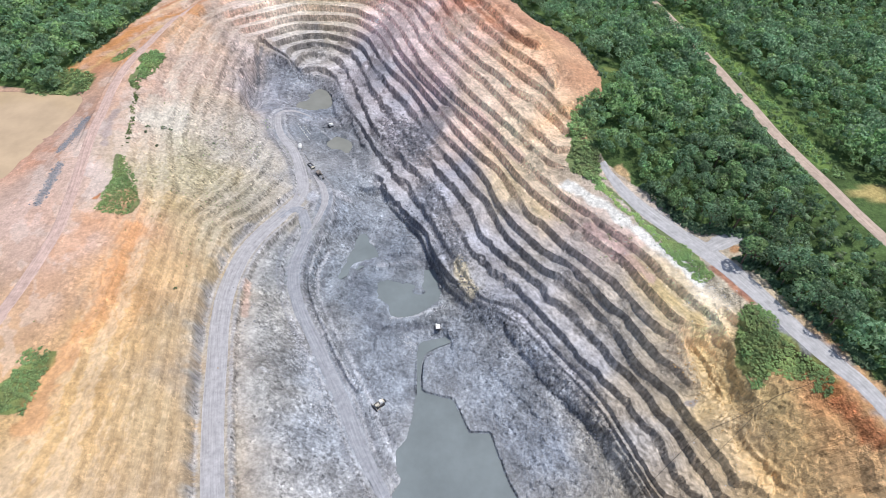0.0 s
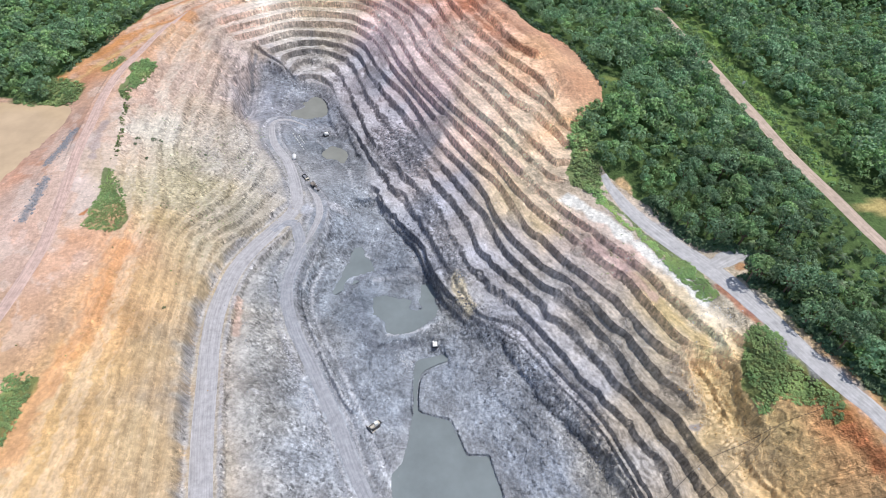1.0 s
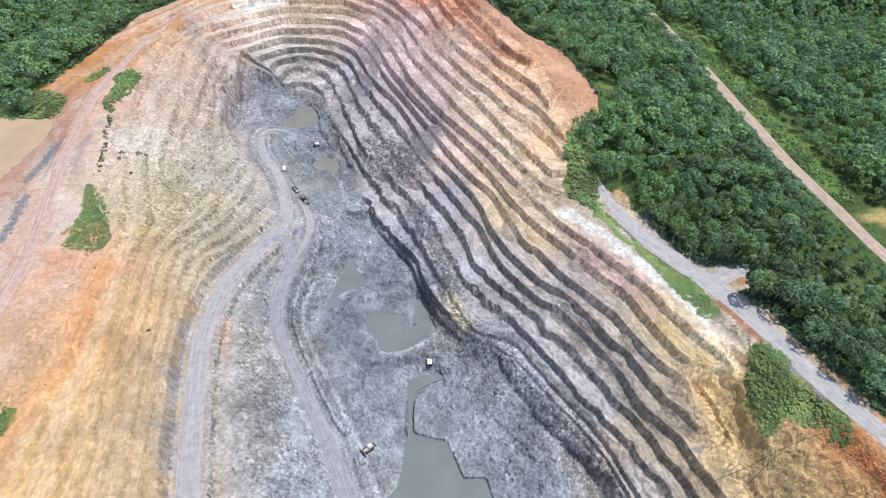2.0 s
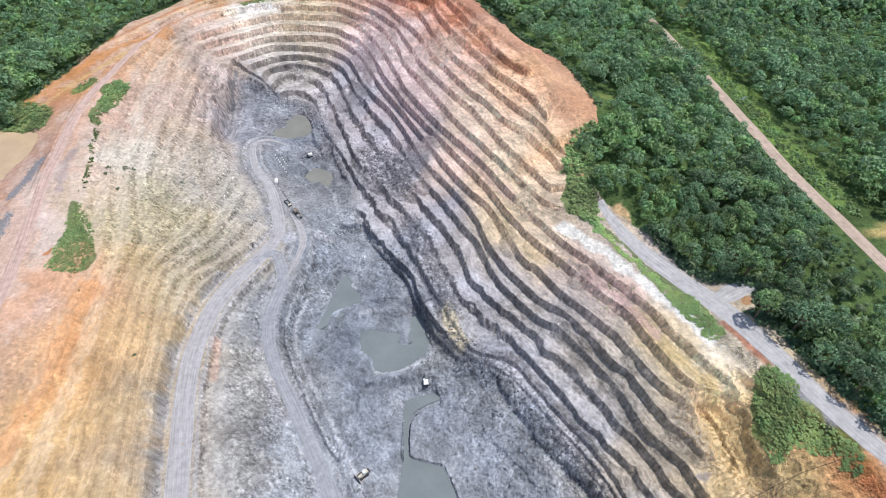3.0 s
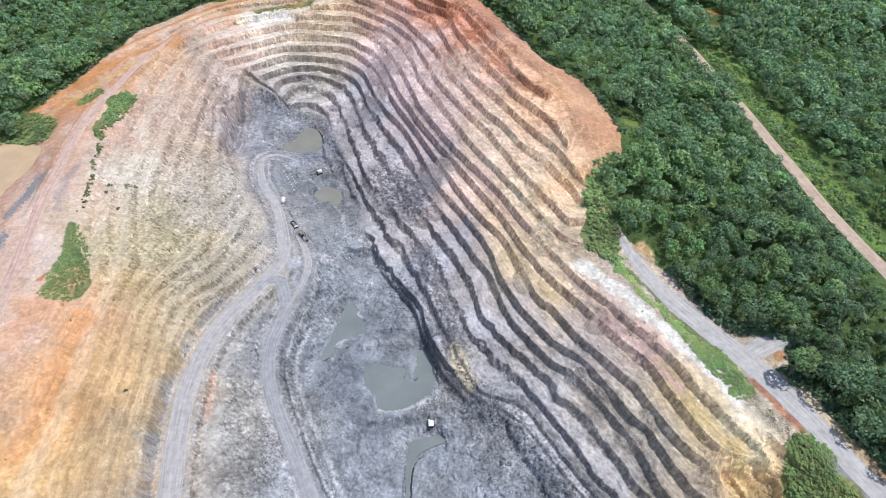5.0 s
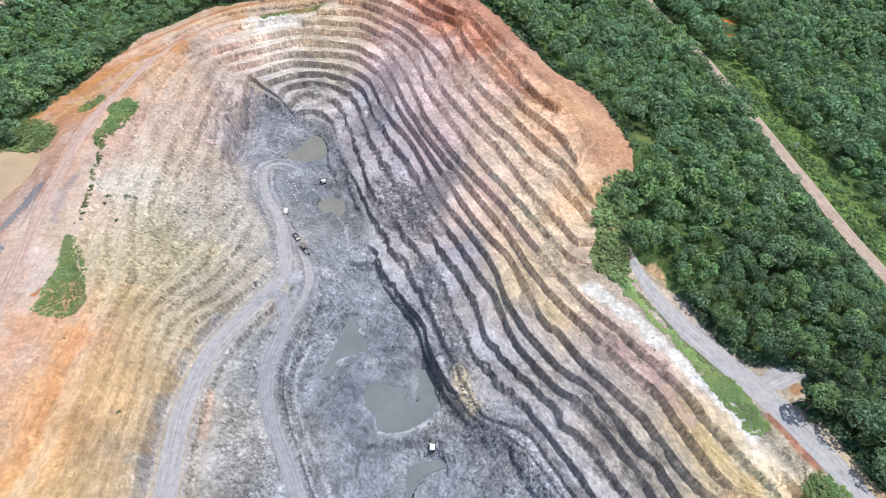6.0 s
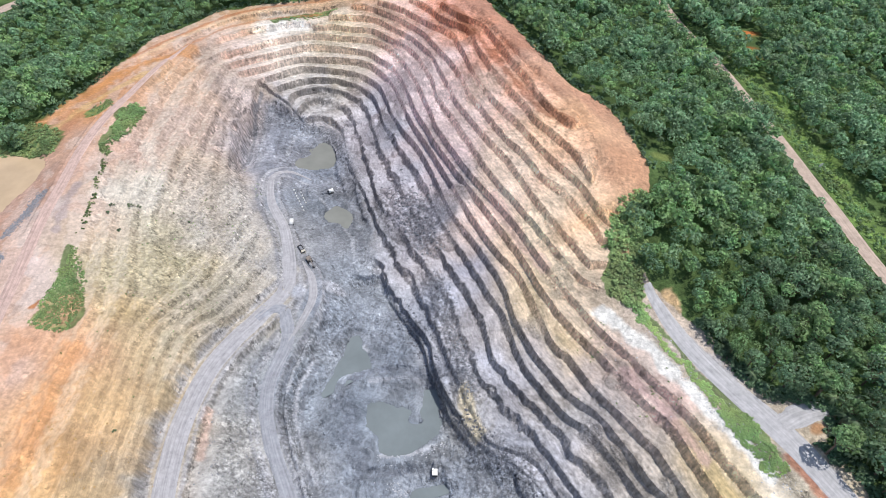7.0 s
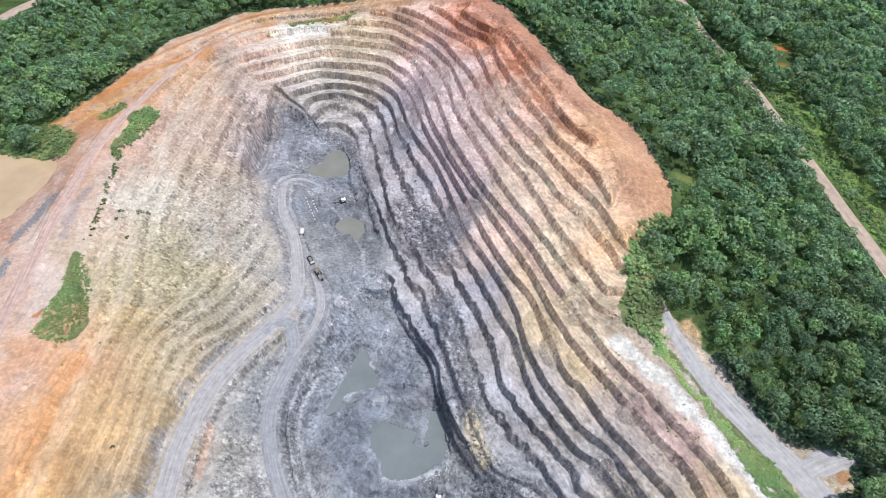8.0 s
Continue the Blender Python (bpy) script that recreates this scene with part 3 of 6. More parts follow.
MIDDLE_TINTS = [
    (-55, 445, 198, 182, 187), (-32, 405, 206, 184, 187), (-8, 362, 208, 184, 186), (15, 312, 220, 194, 180), (33, 285, 216, 192, 164), (45, 262, 218, 198, 166), (60, 233, 208, 190, 152),
    (75, 218, 212, 186, 172), (88, 202, 206, 178, 168), (102, 178, 214, 190, 146), (113, 160, 216, 192, 140), (122, 140, 236, 208, 152), (118, 118, 226, 196, 144), (136, 118, 236, 206, 148), (142, 100, 232, 198, 144), (152, 112, 206, 142, 96),
]
LOWER_TINTS = [
    (-68, 440, 158, 159, 167), (-50, 405, 142, 144, 153), (-28, 365, 152, 150, 158), (-24, 335, 152, 149, 156), (-10, 325, 146, 147, 156), (8, 285, 142, 142, 152), (24, 252, 162, 158, 160), (40, 228, 172, 164, 160),
    (58, 205, 180, 177, 176), (76, 182, 186, 178, 170), (90, 158, 186, 178, 168), (102, 135, 182, 170, 156), (108, 110, 176, 164, 150), (25, 222, 176, 175, 182), (50, 190, 180, 179, 185), (75, 150, 182, 181, 186), (95, 110, 172, 169, 168),
]
FLOOR_TINTS = [
    (-12, 262, 134, 137, 148), (2, 222, 134, 137, 147), (8, 208, 168, 164, 158), (28, 194, 152, 155, 164), (52, 160, 160, 163, 172), (30, 145, 170, 173, 181), (48, 118, 166, 169, 178), (5, 168, 160, 163, 171),
    (-28, 245, 158, 162, 171), (-48, 212, 140, 146, 156), (-25, 205, 156, 161, 169), (-32, 150, 168, 171, 179), (-40, 175, 162, 166, 175), (-62, 292, 164, 166, 172), (-50, 280, 164, 166, 172),
]
FAR_TINTS = [
    (-85, 345, 146, 149, 156), (-100, 385, 150, 153, 162), (-125, 425, 158, 160, 168), (-140, 410, 162, 163, 172), (-140, 440, 158, 160, 168), (-110, 345, 158, 160, 167), (-138, 385, 156, 156, 164),
    (-60, 330, 152, 152, 156), (-75, 220, 170, 174, 182), (-68, 260, 164, 168, 177), (-98, 215, 182, 180, 179), (-98, 170, 194, 189, 185), (-90, 130, 200, 194, 189), (-70, 150, 178, 180, 187), (-60, 120, 180, 181, 187),
]
LEFT_TINTS = [
    (-105, 285, 176, 175, 176), (-120, 258, 190, 182, 168), (-128, 300, 200, 194, 186), (-142, 332, 208, 200, 190), (-150, 395, 190, 185, 190), (-168, 430, 218, 200, 194), (-178, 460, 214, 190, 174),
    (-146, 262, 198, 186, 152), (-165, 290, 212, 202, 176), (-182, 312, 230, 222, 208), (-170, 255, 206, 192, 156), (-152, 226, 216, 190, 142), (-128, 232, 192, 180, 156), (-175, 380, 206, 182, 168), (-190, 415, 220, 190, 168), (-165, 345, 208, 188, 168),
]
NEAR_LEFT_TINTS = [
    (-142, 185, 226, 190, 142), (-127, 200, 206, 188, 154), (-128, 155, 216, 190, 150), (-140, 135, 226, 192, 142), (-152, 160, 226, 176, 120), (-160, 180, 222, 168, 122), (-158, 142, 226, 178, 124),
    (-172, 205, 218, 168, 134), (-175, 160, 216, 178, 150), (-150, 105, 226, 186, 130), (-128, 110, 214, 188, 148), (-115, 130, 180, 168, 156), (-124, 180, 190, 178, 158),
]
PLATEAU_TINTS = [
    (-186, 190, 222, 192, 178), (-200, 240, 224, 204, 196), (-204, 280, 218, 198, 192), (-226, 300, 208, 168, 148), (-216, 340, 216, 182, 162), (-232, 372, 222, 164, 112), (-204, 420, 222, 178, 138),
    (-230, 410, 216, 158, 116), (-175, 502, 212, 172, 132), (-122, 515, 210, 168, 130), (-80, 522, 206, 160, 122), (-190, 270, 208, 184, 160), (-190, 340, 212, 180, 164), (-240, 360, 206, 150, 116), (-236, 260, 214, 164, 138), (-215, 210, 220, 190, 176),
]
TINTS = np.array(HEAD_TINTS + UPPER_TINTS + MIDDLE_TINTS + LOWER_TINTS + FLOOR_TINTS + FAR_TINTS + LEFT_TINTS + NEAR_LEFT_TINTS + PLATEAU_TINTS, float)
FOREST_RIGHT = [(-30, 560), (-17, 529), (6, 495), (27, 460), (47, 423), (68, 390), (86, 370), (96, 343), (101, 319), (97, 301), (88, 292), (84, 272), (92, 257), (111.7, 235.1), (121.1, 215.1), (131.4, 202.1), (146.9, 198.2), (154.2, 195.5), (149.6, 184.7), (144.4, 177.9), (151.2, 171.9), (158.2, 158.0), (164.4, 144.6), (169.8, 132.6), (176.9, 118.7), (200, 92), (225, 40), (900, 40), (900, 1000), (-30, 1000)]
FOREST_LEFT = [(-30, 1000), (-30, 560), (-60, 541), (-104, 534), (-139, 525), (-173, 517), (-197, 505), (-232, 462), (-248, 405), (-262, 368), (-278, 352), (-262, 342), (-256, 334), (-300, 338), (-360, 338), (-900, 300), (-900, 1000)]
SCRUB = [  # x, y, z unused: soft green patches of low growth: polygons
    [(85.1, 237.1), (94.6, 224.0), (105.3, 207.0), (114.3, 188.4), (120.9, 174.6), (127.9, 169.1), (130.8, 172.5), (125.9, 182.9), (118.7, 194.4), (108.6, 209.1), (97.5, 224.4), (89.1, 239.5)],
    [(138.2, 153.9), (144.4, 152.5), (148.8, 144.6), (150.1, 136.4), (155.2, 129.2), (156.5, 124.7), (159.1, 117.3), (161.1, 109.8), (156.3, 110.3), (153.3, 117.1), (148.2, 117.9), (144.5, 121.9), (136.9, 119.2), (134.9, 125.2), (134.7, 133.3), (135.3, 144.2)],
    [(80, 290), (96, 300), (92, 264), (91, 254), (92, 243), (86, 238), (79, 244), (74, 262)],
    [(-190.5, 261), (-186, 259), (-180, 250), (-175, 243), (-169.5, 229), (-167.5, 218), (-171, 211.5), (-177.4, 211), (-182, 215), (-184, 222), (-183.6, 235), (-186, 248)],
    [(-215, 372), (-213, 378), (-207, 381), (-202, 377), (-202.5, 362), (-205.5, 346), (-204.5, 330), (-208, 331), (-211.5, 347), (-212, 360)],
    [(-168, 129), (-165, 118), (-166, 101), (-177, 102), (-177, 124)],
    [(-246, 350), (-240, 342), (-246, 332), (-262, 330), (-282, 332), (-284, 350), (-262, 362)],
    [(-228, 384), (-222, 378), (-230, 366), (-236, 372)],
    [(-150, 500), (-120, 507), (-106, 510), (-106, 514), (-124, 511), (-152, 504)],
]


BANDS = [
    ([(a, b) for a, b, c in ROADS["haul_upper"][1]], 12.0, (192, 184, 172), 0.8),
    ([(102.3, 229.6), (112.9, 212.5), (124.9, 196.0), (134.9, 181.3), (142.2, 167.8), (149.5, 153.8), (155.3, 140.4), (161.3, 128.3), (166.8, 118.7), (171.3, 110.6), (182, 82), (200, 56)], 6.0, (176, 175, 179), 0.95),
    ([(-163, 205), (-161, 185), (-160, 165), (-160, 145), (-161, 125), (-160, 95)], 6.5, (222, 162, 112), 0.6),
    ([(-176, 225), (-180, 205), (-186, 185)], 9.0, (216, 168, 134), 0.6),
    ([(-223.9, 297.1), (-224.4, 279.3), (-225.6, 264.2)], 3.6, (158, 154, 157), 0.85),
    ([(-207, 303), (-204, 285), (-200, 268)], 3.2, (182, 166, 162), 0.8),
    ([(-218.2, 248.6), (-216.4, 233.9), (-215.1, 217.4)], 3.4, (162, 158, 160), 0.85),
    ([(-262, 362), (-246, 395), (-226, 425), (-200, 455)], 6.0, (214, 150, 88), 0.6),
    ([(-252, 352), (-236, 385), (-216, 415)], 3.5, (226, 190, 132), 0.6),
    ([(132.3, 174.2), (136.6, 165.2), (142.1, 155.3)], 2.8, (166, 96, 66), 0.75),
    ([(146.9, 146.9), (150.6, 138.5), (154.1, 133.1), (155.8, 126.7)], 2.6, (150, 150, 156), 0.85),
    ([(157.0, 113.0), (161.2, 104.6), (164.7, 95.7), (168.9, 89.9)], 4.0, (196, 120, 80), 0.75),
    ([(-60, 529), (-120, 521), (-172, 506), (-204, 478), (-232, 438)], 3.6, (232, 198, 162), 0.7),
    ([(-110, 527), (-150, 519), (-184, 503), (-212, 472), (-238, 436)], 2.4, (188, 116, 70), 0.6),
    ([(-115, 512), (-158, 503), (-186, 486), (-204, 458)], 2.2, (200, 132, 84), 0.5),
    ([(-22, 488), (-5, 466), (15, 424), (31, 391), (42, 364), (60, 342)], 3.2, (158, 96, 68), 0.6),
    ([(-192, 300), (-183, 312), (-181, 330), (-190, 350)], 6.0, (230, 222, 208), 0.4),
    ([(92, 224), (108, 201), (124, 177), (134, 160)], 4.0, (176, 164, 142), 0.7),
    ([(71, 241), (77.5, 232), (84, 224.6), (96.2, 209.7), (107.3, 194.5), (117.7, 180.2), (124.5, 169)], 4.2, (250, 248, 242), 0.88),
    ([(-152, 493), (-138, 499), (-126, 499)], 6.0, (250, 247, 240), 0.8),
    ([(40, 262), (52, 240), (66, 222)], 4.5, (208, 184, 136), 0.2),
    ([(95, 190), (108, 168), (120, 150)], 4.0, (210, 184, 124), 0.4),
    ([(20, 318), (34, 292), (48, 268)], 3.5, (214, 180, 172), 0.5),
    ([(78, 212), (92, 194), (104, 176)], 3.5, (212, 178, 174), 0.6),
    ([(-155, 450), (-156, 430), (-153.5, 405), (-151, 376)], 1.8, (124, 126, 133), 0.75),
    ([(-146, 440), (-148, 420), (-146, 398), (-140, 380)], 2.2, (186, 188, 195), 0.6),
    ([(183, 450), (191, 418), (197, 385), (202, 350), (206, 315), (211, 280), (216, 250)], 9.0, (132, 162, 88), 0.8),
    ([(9, 216), (12, 207), (15, 198)], 4.2, (232, 218, 190), 0.95),
    ([(-108.5, 197), (-107.5, 186), (-106, 175)], 2.6, (212, 182, 166), 0.7),
]


def beside(line, off):
    """A line that runs beside another at an even distance."""
    q = spline(line, 4.0)[:, :2]
    d = np.gradient(q, axis=0)
    d /= np.linalg.norm(d, axis=1)[:, None]
    return [(a, b) for a, b in q + off * np.c_[-d[:, 1], d[:, 0]]]


# windrows of pale stone along the haul roads, their shade painted as dark lines
for key, near_off in (("haul_upper", 7.4), ("haul_lower", 5.6), ("haul_far", 5.4)):
    for sgn in (-1, 1):
        BANDS.append((beside(ROADS[key][1], sgn * near_off), 1.6, (190, 190, 195), 0.6))
        if key != "haul_upper":
            BANDS.append((beside(ROADS[key][1], sgn * (near_off + 2.3)), 1.5, (136, 138, 146), 0.55))
# further windrows and floor bands; dark lines beside a windrow are painted shade
BANDS += [
    (beside(ROADS["haul_lower"][1][4:], 13.0), 1.6, (204, 206, 213), 0.7), (beside(ROADS["haul_lower"][1][4:], 16.0), 1.5, (132, 135, 144), 0.5),
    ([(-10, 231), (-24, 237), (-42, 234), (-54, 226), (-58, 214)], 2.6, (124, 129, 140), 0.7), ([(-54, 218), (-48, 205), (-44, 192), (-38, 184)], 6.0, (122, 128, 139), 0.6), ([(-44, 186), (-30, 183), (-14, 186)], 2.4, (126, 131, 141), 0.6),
    (WINDROW, 1.3, (208, 210, 216), 0.8), (beside(WINDROW, 3.0), 1.4, (130, 134, 143), 0.6), (beside(WINDROW, -3.0), 1.2, (134, 137, 146), 0.5),
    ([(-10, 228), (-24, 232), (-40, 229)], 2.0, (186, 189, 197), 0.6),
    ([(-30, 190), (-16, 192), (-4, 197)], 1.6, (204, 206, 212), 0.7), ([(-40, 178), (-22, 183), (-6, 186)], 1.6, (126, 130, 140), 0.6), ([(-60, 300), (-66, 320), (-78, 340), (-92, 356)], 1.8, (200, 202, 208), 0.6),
    ([(-56, 304), (-61, 322), (-73, 343), (-86, 362)], 1.5, (134, 136, 144), 0.5), ([(-126, 400), (-124, 420), (-112, 428)], 1.8, (192, 194, 200), 0.5), ([(-134, 396), (-134, 420), (-124, 430)], 1.6, (122, 124, 131), 0.5),
]


def stoniness(x, y, slope):
    """How strongly the surface is speckled: stony on faces and rubble, smoother on mud and on the old ochre terraces."""
    left, steep = area("left", x, y), area("steep", x, y)
    v = 0.50 - 0.20 * np.maximum(steep, left * ramp(y, 260, 215)) + 0.52 * ramp(slope, 0.3, 0.9)
    v = v * (1 - 0.5 * left * ramp(y, 250, 190))
    v = v * (1 - 0.45 * ramp(x, -165, -185))
    v = v * (1 - 0.4 * (1 - steep) * ramp(x, -30, 0) * ramp(y, 300, 330))
    v = v + 0.2 * np.maximum(area("rubble", x, y), area("crags", x, y))
    mud = np.exp(-(((x + 30) / 26) ** 2 + ((y - 205) / 45) ** 2)) * (1 - steep)
    return np.clip(v - 0.3 * mud - 0.3 * area("slump", x, y), 0.22, 1.4)


BARE = [
    (104, 248.5, 5.0, (216, 184, 142)), (106, 243.5, 2.6, (214, 186, 150)), (79.5, 268, 3.0, (206, 166, 130)), (78, 289, 3.0, (212, 168, 128)), (145.5, 185.6, 3.2, (200, 156, 118)),
    (202, 486, 8.0, (224, 132, 78)), (201, 467, 5.0, (222, 126, 74)), (200, 456, 4.0, (218, 140, 96)),
    (-187.5, 226, 2.6, (202, 142, 102)), (236, 226, 9.0, (196, 176, 120)), (109, 330, 7.0, (118, 132, 78)), (-91, 146, 2.2, (205, 204, 206)), (112, 124, 3.2, (176, 166, 160)),
    (-7, 226, 6.0, (118, 122, 131)), (-84, 270, 7.0, (196, 198, 206)), (-70, 278, 6.0, (186, 188, 196)), (-46, 248, 4.0, (186, 189, 196)),
]


def tint_ground(x, y, z, slope):
    """Albedo of the bare ground: blended strata colours, streaked along the benches and mottled."""
    wx, wy = x + 7 * fractal(x, y, 24, 201, 5), y + 7 * fractal(x, y, 24, 211, 5)
    total, weight = np.zeros((len(x), 3)), np.zeros(len(x))
    lin = np.array([srgb(*c) for c in TINTS[:, 2:5]])
    for (a, b), c in zip(TINTS[:, :2], lin):
        w = 1.0 / ((wx - a) ** 2 + (wy - b) ** 2 + 110.0) ** 1.75
        total += w[:, None] * c
        weight += w
    col = 0.75 * total / weight[:, None]
    left0 = area("left", x, y)
    h = bench_field(x, y)[1]
    band = grain(z * 1.0 + 2.0 * grain(x, y, 30, 221), (x + y) * 0.05, 1.1, 225)
    h = h + old_lean(x, y) * left0
    steep = area("steep", x, y)
    left = area("left", x, y)
    col *= (1 + (0.06 + 0.05 * steep) * band)[:, None]
    # water-washed streaks and dust on the left terraces
    streak = grain(x * 0.9, y * 0.12, 2.2, 231) * left
    col *= (1 + 0.12 * streak)[:, None]
    stripe = grain(z + 1.5 * grain(x, y, 18, 261), y * 0.02, 1.9, 263) * left
    col *= 1 + stripe[:, None] * np.array([0.06, 0.09, 0.13])
    blot = fractal(x, y, 16, 241, 5)
    col *= (1 + (0.12 + 0.07 * steep) * blot)[:, None]
    # pale dust lies on level ground; steep faces of the lower strata are darker
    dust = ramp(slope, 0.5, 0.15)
    low_face = 0.08 * ramp(z + 6 * grain(x, y, 30, 237), 46, 28) * steep * ramp(slope, 0.7, 1.3)
    col *= 1 - low_face[:, None]
    grey = col.mean(1, keepdims=True)
    deep = ramp(z, 44, 26)
    # upper cut faces: redder rock, with reflected light added to the albedo
    cutface = steep * ramp(slope, 0.7, 1.3) * ramp(z + 6 * grain(x, y, 26, 239), 26, 46)
    col *= 1 + cutface[:, None] * np.array([0.62, 0.44, 0.36])
    warm = 0.40 + 0.70 * ramp(x, -20, 25)[:, None]
    pale = (0.58 + 0.12 * deep) * (1 - 0.55 * (1 - deep) * ramp(x, 55, 90)) * dust * steep * (0.8 + 0.5 * fractal(x, y, 12, 235, 3))
    silt = np.array([0.300, 0.272, 0.272]) * (1 - deep[:, None]) + np.array([0.240, 0.252, 0.278]) * deep[:, None]
    col = col * (1 - pale[:, None]) + pale[:, None] * (col * 0.75 + grey * 0.25 + silt * (1 - warm + warm * (col / grey) ** 1.2))
    old = ramp(y, 205, 260)[:, None]
    bare = (ramp(slope, 0.35, 0.8) * left)[:, None] * (0.26 - 0.10 * old)
    level = (ramp(slope, 0.5, 0.2) * left)[:, None] * 0.45
    rock = old * np.array([0.36, 0.325, 0.275]) + (1 - old) * np.array([0.56, 0.39, 0.23])
    silt = old * np.array([0.55, 0.49, 0.41]) + (1 - old) * np.array([0.68, 0.52, 0.37])
    col = col * (1 - bare) + rock * bare
    col = col * (1 - level) + silt * level * (1 + 0.10 * blot)[:, None]
    # old tip heaps on the plateau: pale and orange earth side by side
    tip = ramp(x, -176, -186)[:, None] * ramp(z, 53, 56)[:, None] * ramp(fractal(x, y * 0.6, 13, 275, 4), 0.05, 0.22)[:, None]
    col = col * (1 - 0.3 * tip) + 0.3 * tip * np.array([0.60, 0.36, 0.24])
    chalk = ramp(x, -170, -182)[:, None] * ramp(z, 53, 56)[:, None] * ramp(fractal(x + 0.3 * y, y * 0.7, 9, 277, 4), 0.18, 0.32)[:, None]
    col = col * (1 - 0.28 * chalk) + 0.28 * chalk * np.array([0.66, 0.56, 0.50])
    # scraped and dried mud on the floor
    floor = (1 - steep) * (1 - left) * ramp(z, 19, 12)
    col *= 1 - floor[:, None] * np.array([0.07, 0.01, -0.03])
    ux, uy = x + 9 * fractal(x, y, 24, 281, 3), y + 9 * fractal(x, y, 24, 285, 3)
    ux, uy = ux + 3 * grain(ux, uy, 7, 291), uy + 3 * grain(ux, uy, 7, 293)
    col *= (1 + floor * (0.11 * grain(ux * 1.0, uy * 0.3, 2.6, 295) + 0.13 * fractal(ux, uy, 12, 297, 4)))[:, None]
    # weeds on the old terraces
    weeds = ramp(fractal(x, y, 11, 271, 4), 0.15, 0.7) * np.exp(-(((x + 140) / 24) ** 2 + ((y - 265) / 48) ** 2))
    col = col * (1 - 0.3 * weeds[:, None]) + np.array([0.22, 0.22, 0.12]) * 0.3 * weeds[:, None]
    green = np.zeros(len(x))
    for poly in (FOREST_RIGHT, FOREST_LEFT):
        green = np.maximum(green, inside(wx * 0.4 + x * 0.6, wy * 0.4 + y * 0.6, poly))
    for poly in SCRUB:
        line = closed(poly, 2.0)
        box = (x > line[:, 0].min() - 5) & (x < line[:, 0].max() + 5) & (y > line[:, 1].min() - 5) & (y < line[:, 1].max() + 5)
        green[box] = np.maximum(green[box], 0.85 * inside(0.5 * (x + wx)[box], 0.5 * (y + wy)[box], line))
    leaf = np.where(green[:, None] > 0.9, np.array([[0.075, 0.120, 0.042]]), np.array([[0.120, 0.190, 0.060]])) * (1 + 0.35 * fractal(x, y, 9, 251, 4))[:, None]
    col = col * (1 - green[:, None]) + leaf * green[:, None]
    # scrape marks of machines: fine, sweeping
    sweep = grain(ux * 0.5 + uy * 0.5, (uy - ux) * 0.08, 0.9, 315) * ramp(fractal(x, y, 30, 317, 2), -0.3, 0.5)
    col *= (1 + 0.22 * floor * sweep)[:, None]
    # bands of another colour, earth and painted windrow shade: line, width, colour, share
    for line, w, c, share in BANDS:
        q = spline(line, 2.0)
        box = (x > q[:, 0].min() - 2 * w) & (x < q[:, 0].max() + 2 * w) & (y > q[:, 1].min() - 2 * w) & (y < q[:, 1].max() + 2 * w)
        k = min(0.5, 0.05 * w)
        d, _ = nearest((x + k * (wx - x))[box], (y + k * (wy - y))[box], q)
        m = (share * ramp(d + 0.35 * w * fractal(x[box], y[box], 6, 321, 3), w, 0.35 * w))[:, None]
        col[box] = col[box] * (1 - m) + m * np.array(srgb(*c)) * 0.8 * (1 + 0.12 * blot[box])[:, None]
    # bare patches: x, y, radius, colour
    for a, b, r, c in BARE:
        m = ramp(np.hypot(wx * 0.6 + x * 0.4 - a, wy * 0.6 + y * 0.4 - b), r, r * 0.5)[:, None]
        col = col * (1 - m) + m * np.array(srgb(*c)) * 0.8 * (1 + 0.12 * blot)[:, None]
    return np.clip(col, 0.01, 0.9)


# ---------------------------------------------------------------- materials
def material(name):
    m = bpy.data.materials.new(name)
    m.use_nodes = True
    return m, m.node_tree.nodes, m.node_tree.links, m.node_tree.nodes["Principled BSDF"]


def noise_node(n, l, scale, detail=6, rough=0.6, coord=None):
    t = n.new("ShaderNodeTexNoise")
    t.inputs["Scale"].default_value, t.inputs["Detail"].default_value, t.inputs["Roughness"].default_value = scale, detail, rough
    if coord is not None:
        l.new(coord, t.inputs["Vector"])
    return t.outputs["Fac"]


def map_range(n, l, value, a, b, lo, hi):
    t = n.new("ShaderNodeMapRange")
    for key, v in zip(("From Min", "From Max", "To Min", "To Max"), (a, b, lo, hi)):
        t.inputs[key].default_value = v
    l.new(value, t.inputs["Value"])
    return t.outputs["Result"]


def scaled(n, l, colour, factor):
    t = n.new("ShaderNodeVectorMath")
    t.operation = "MULTIPLY"
    l.new(colour, t.inputs[0])
    l.new(factor, t.inputs[1])
    return t.outputs[0]


def bump(n, l, bsdf, value, strength, distance):
    t = n.new("ShaderNodeBump")
    t.inputs["Strength"].default_value, t.inputs["Distance"].default_value = strength, distance
    l.new(value, t.inputs["Height"])
    l.new(t.outputs["Normal"], bsdf.inputs["Normal"])


def maths(n, l, op, a, b, c=None):
    t = n.new("ShaderNodeMath")
    t.operation = op
    for k, v in enumerate((a, b, c)):
        if v is None:
            continue
        if isinstance(v, (int, float)):
            t.inputs[k].default_value = v
        else:
            l.new(v, t.inputs[k])
    return t.outputs[0]


def stretched(n, l, vector, x, y, z):
    t = n.new("ShaderNodeMapping")
    t.inputs["Scale"].default_value = (x, y, z)
    l.new(vector, t.inputs["Vector"])
    return t.outputs["Vector"]


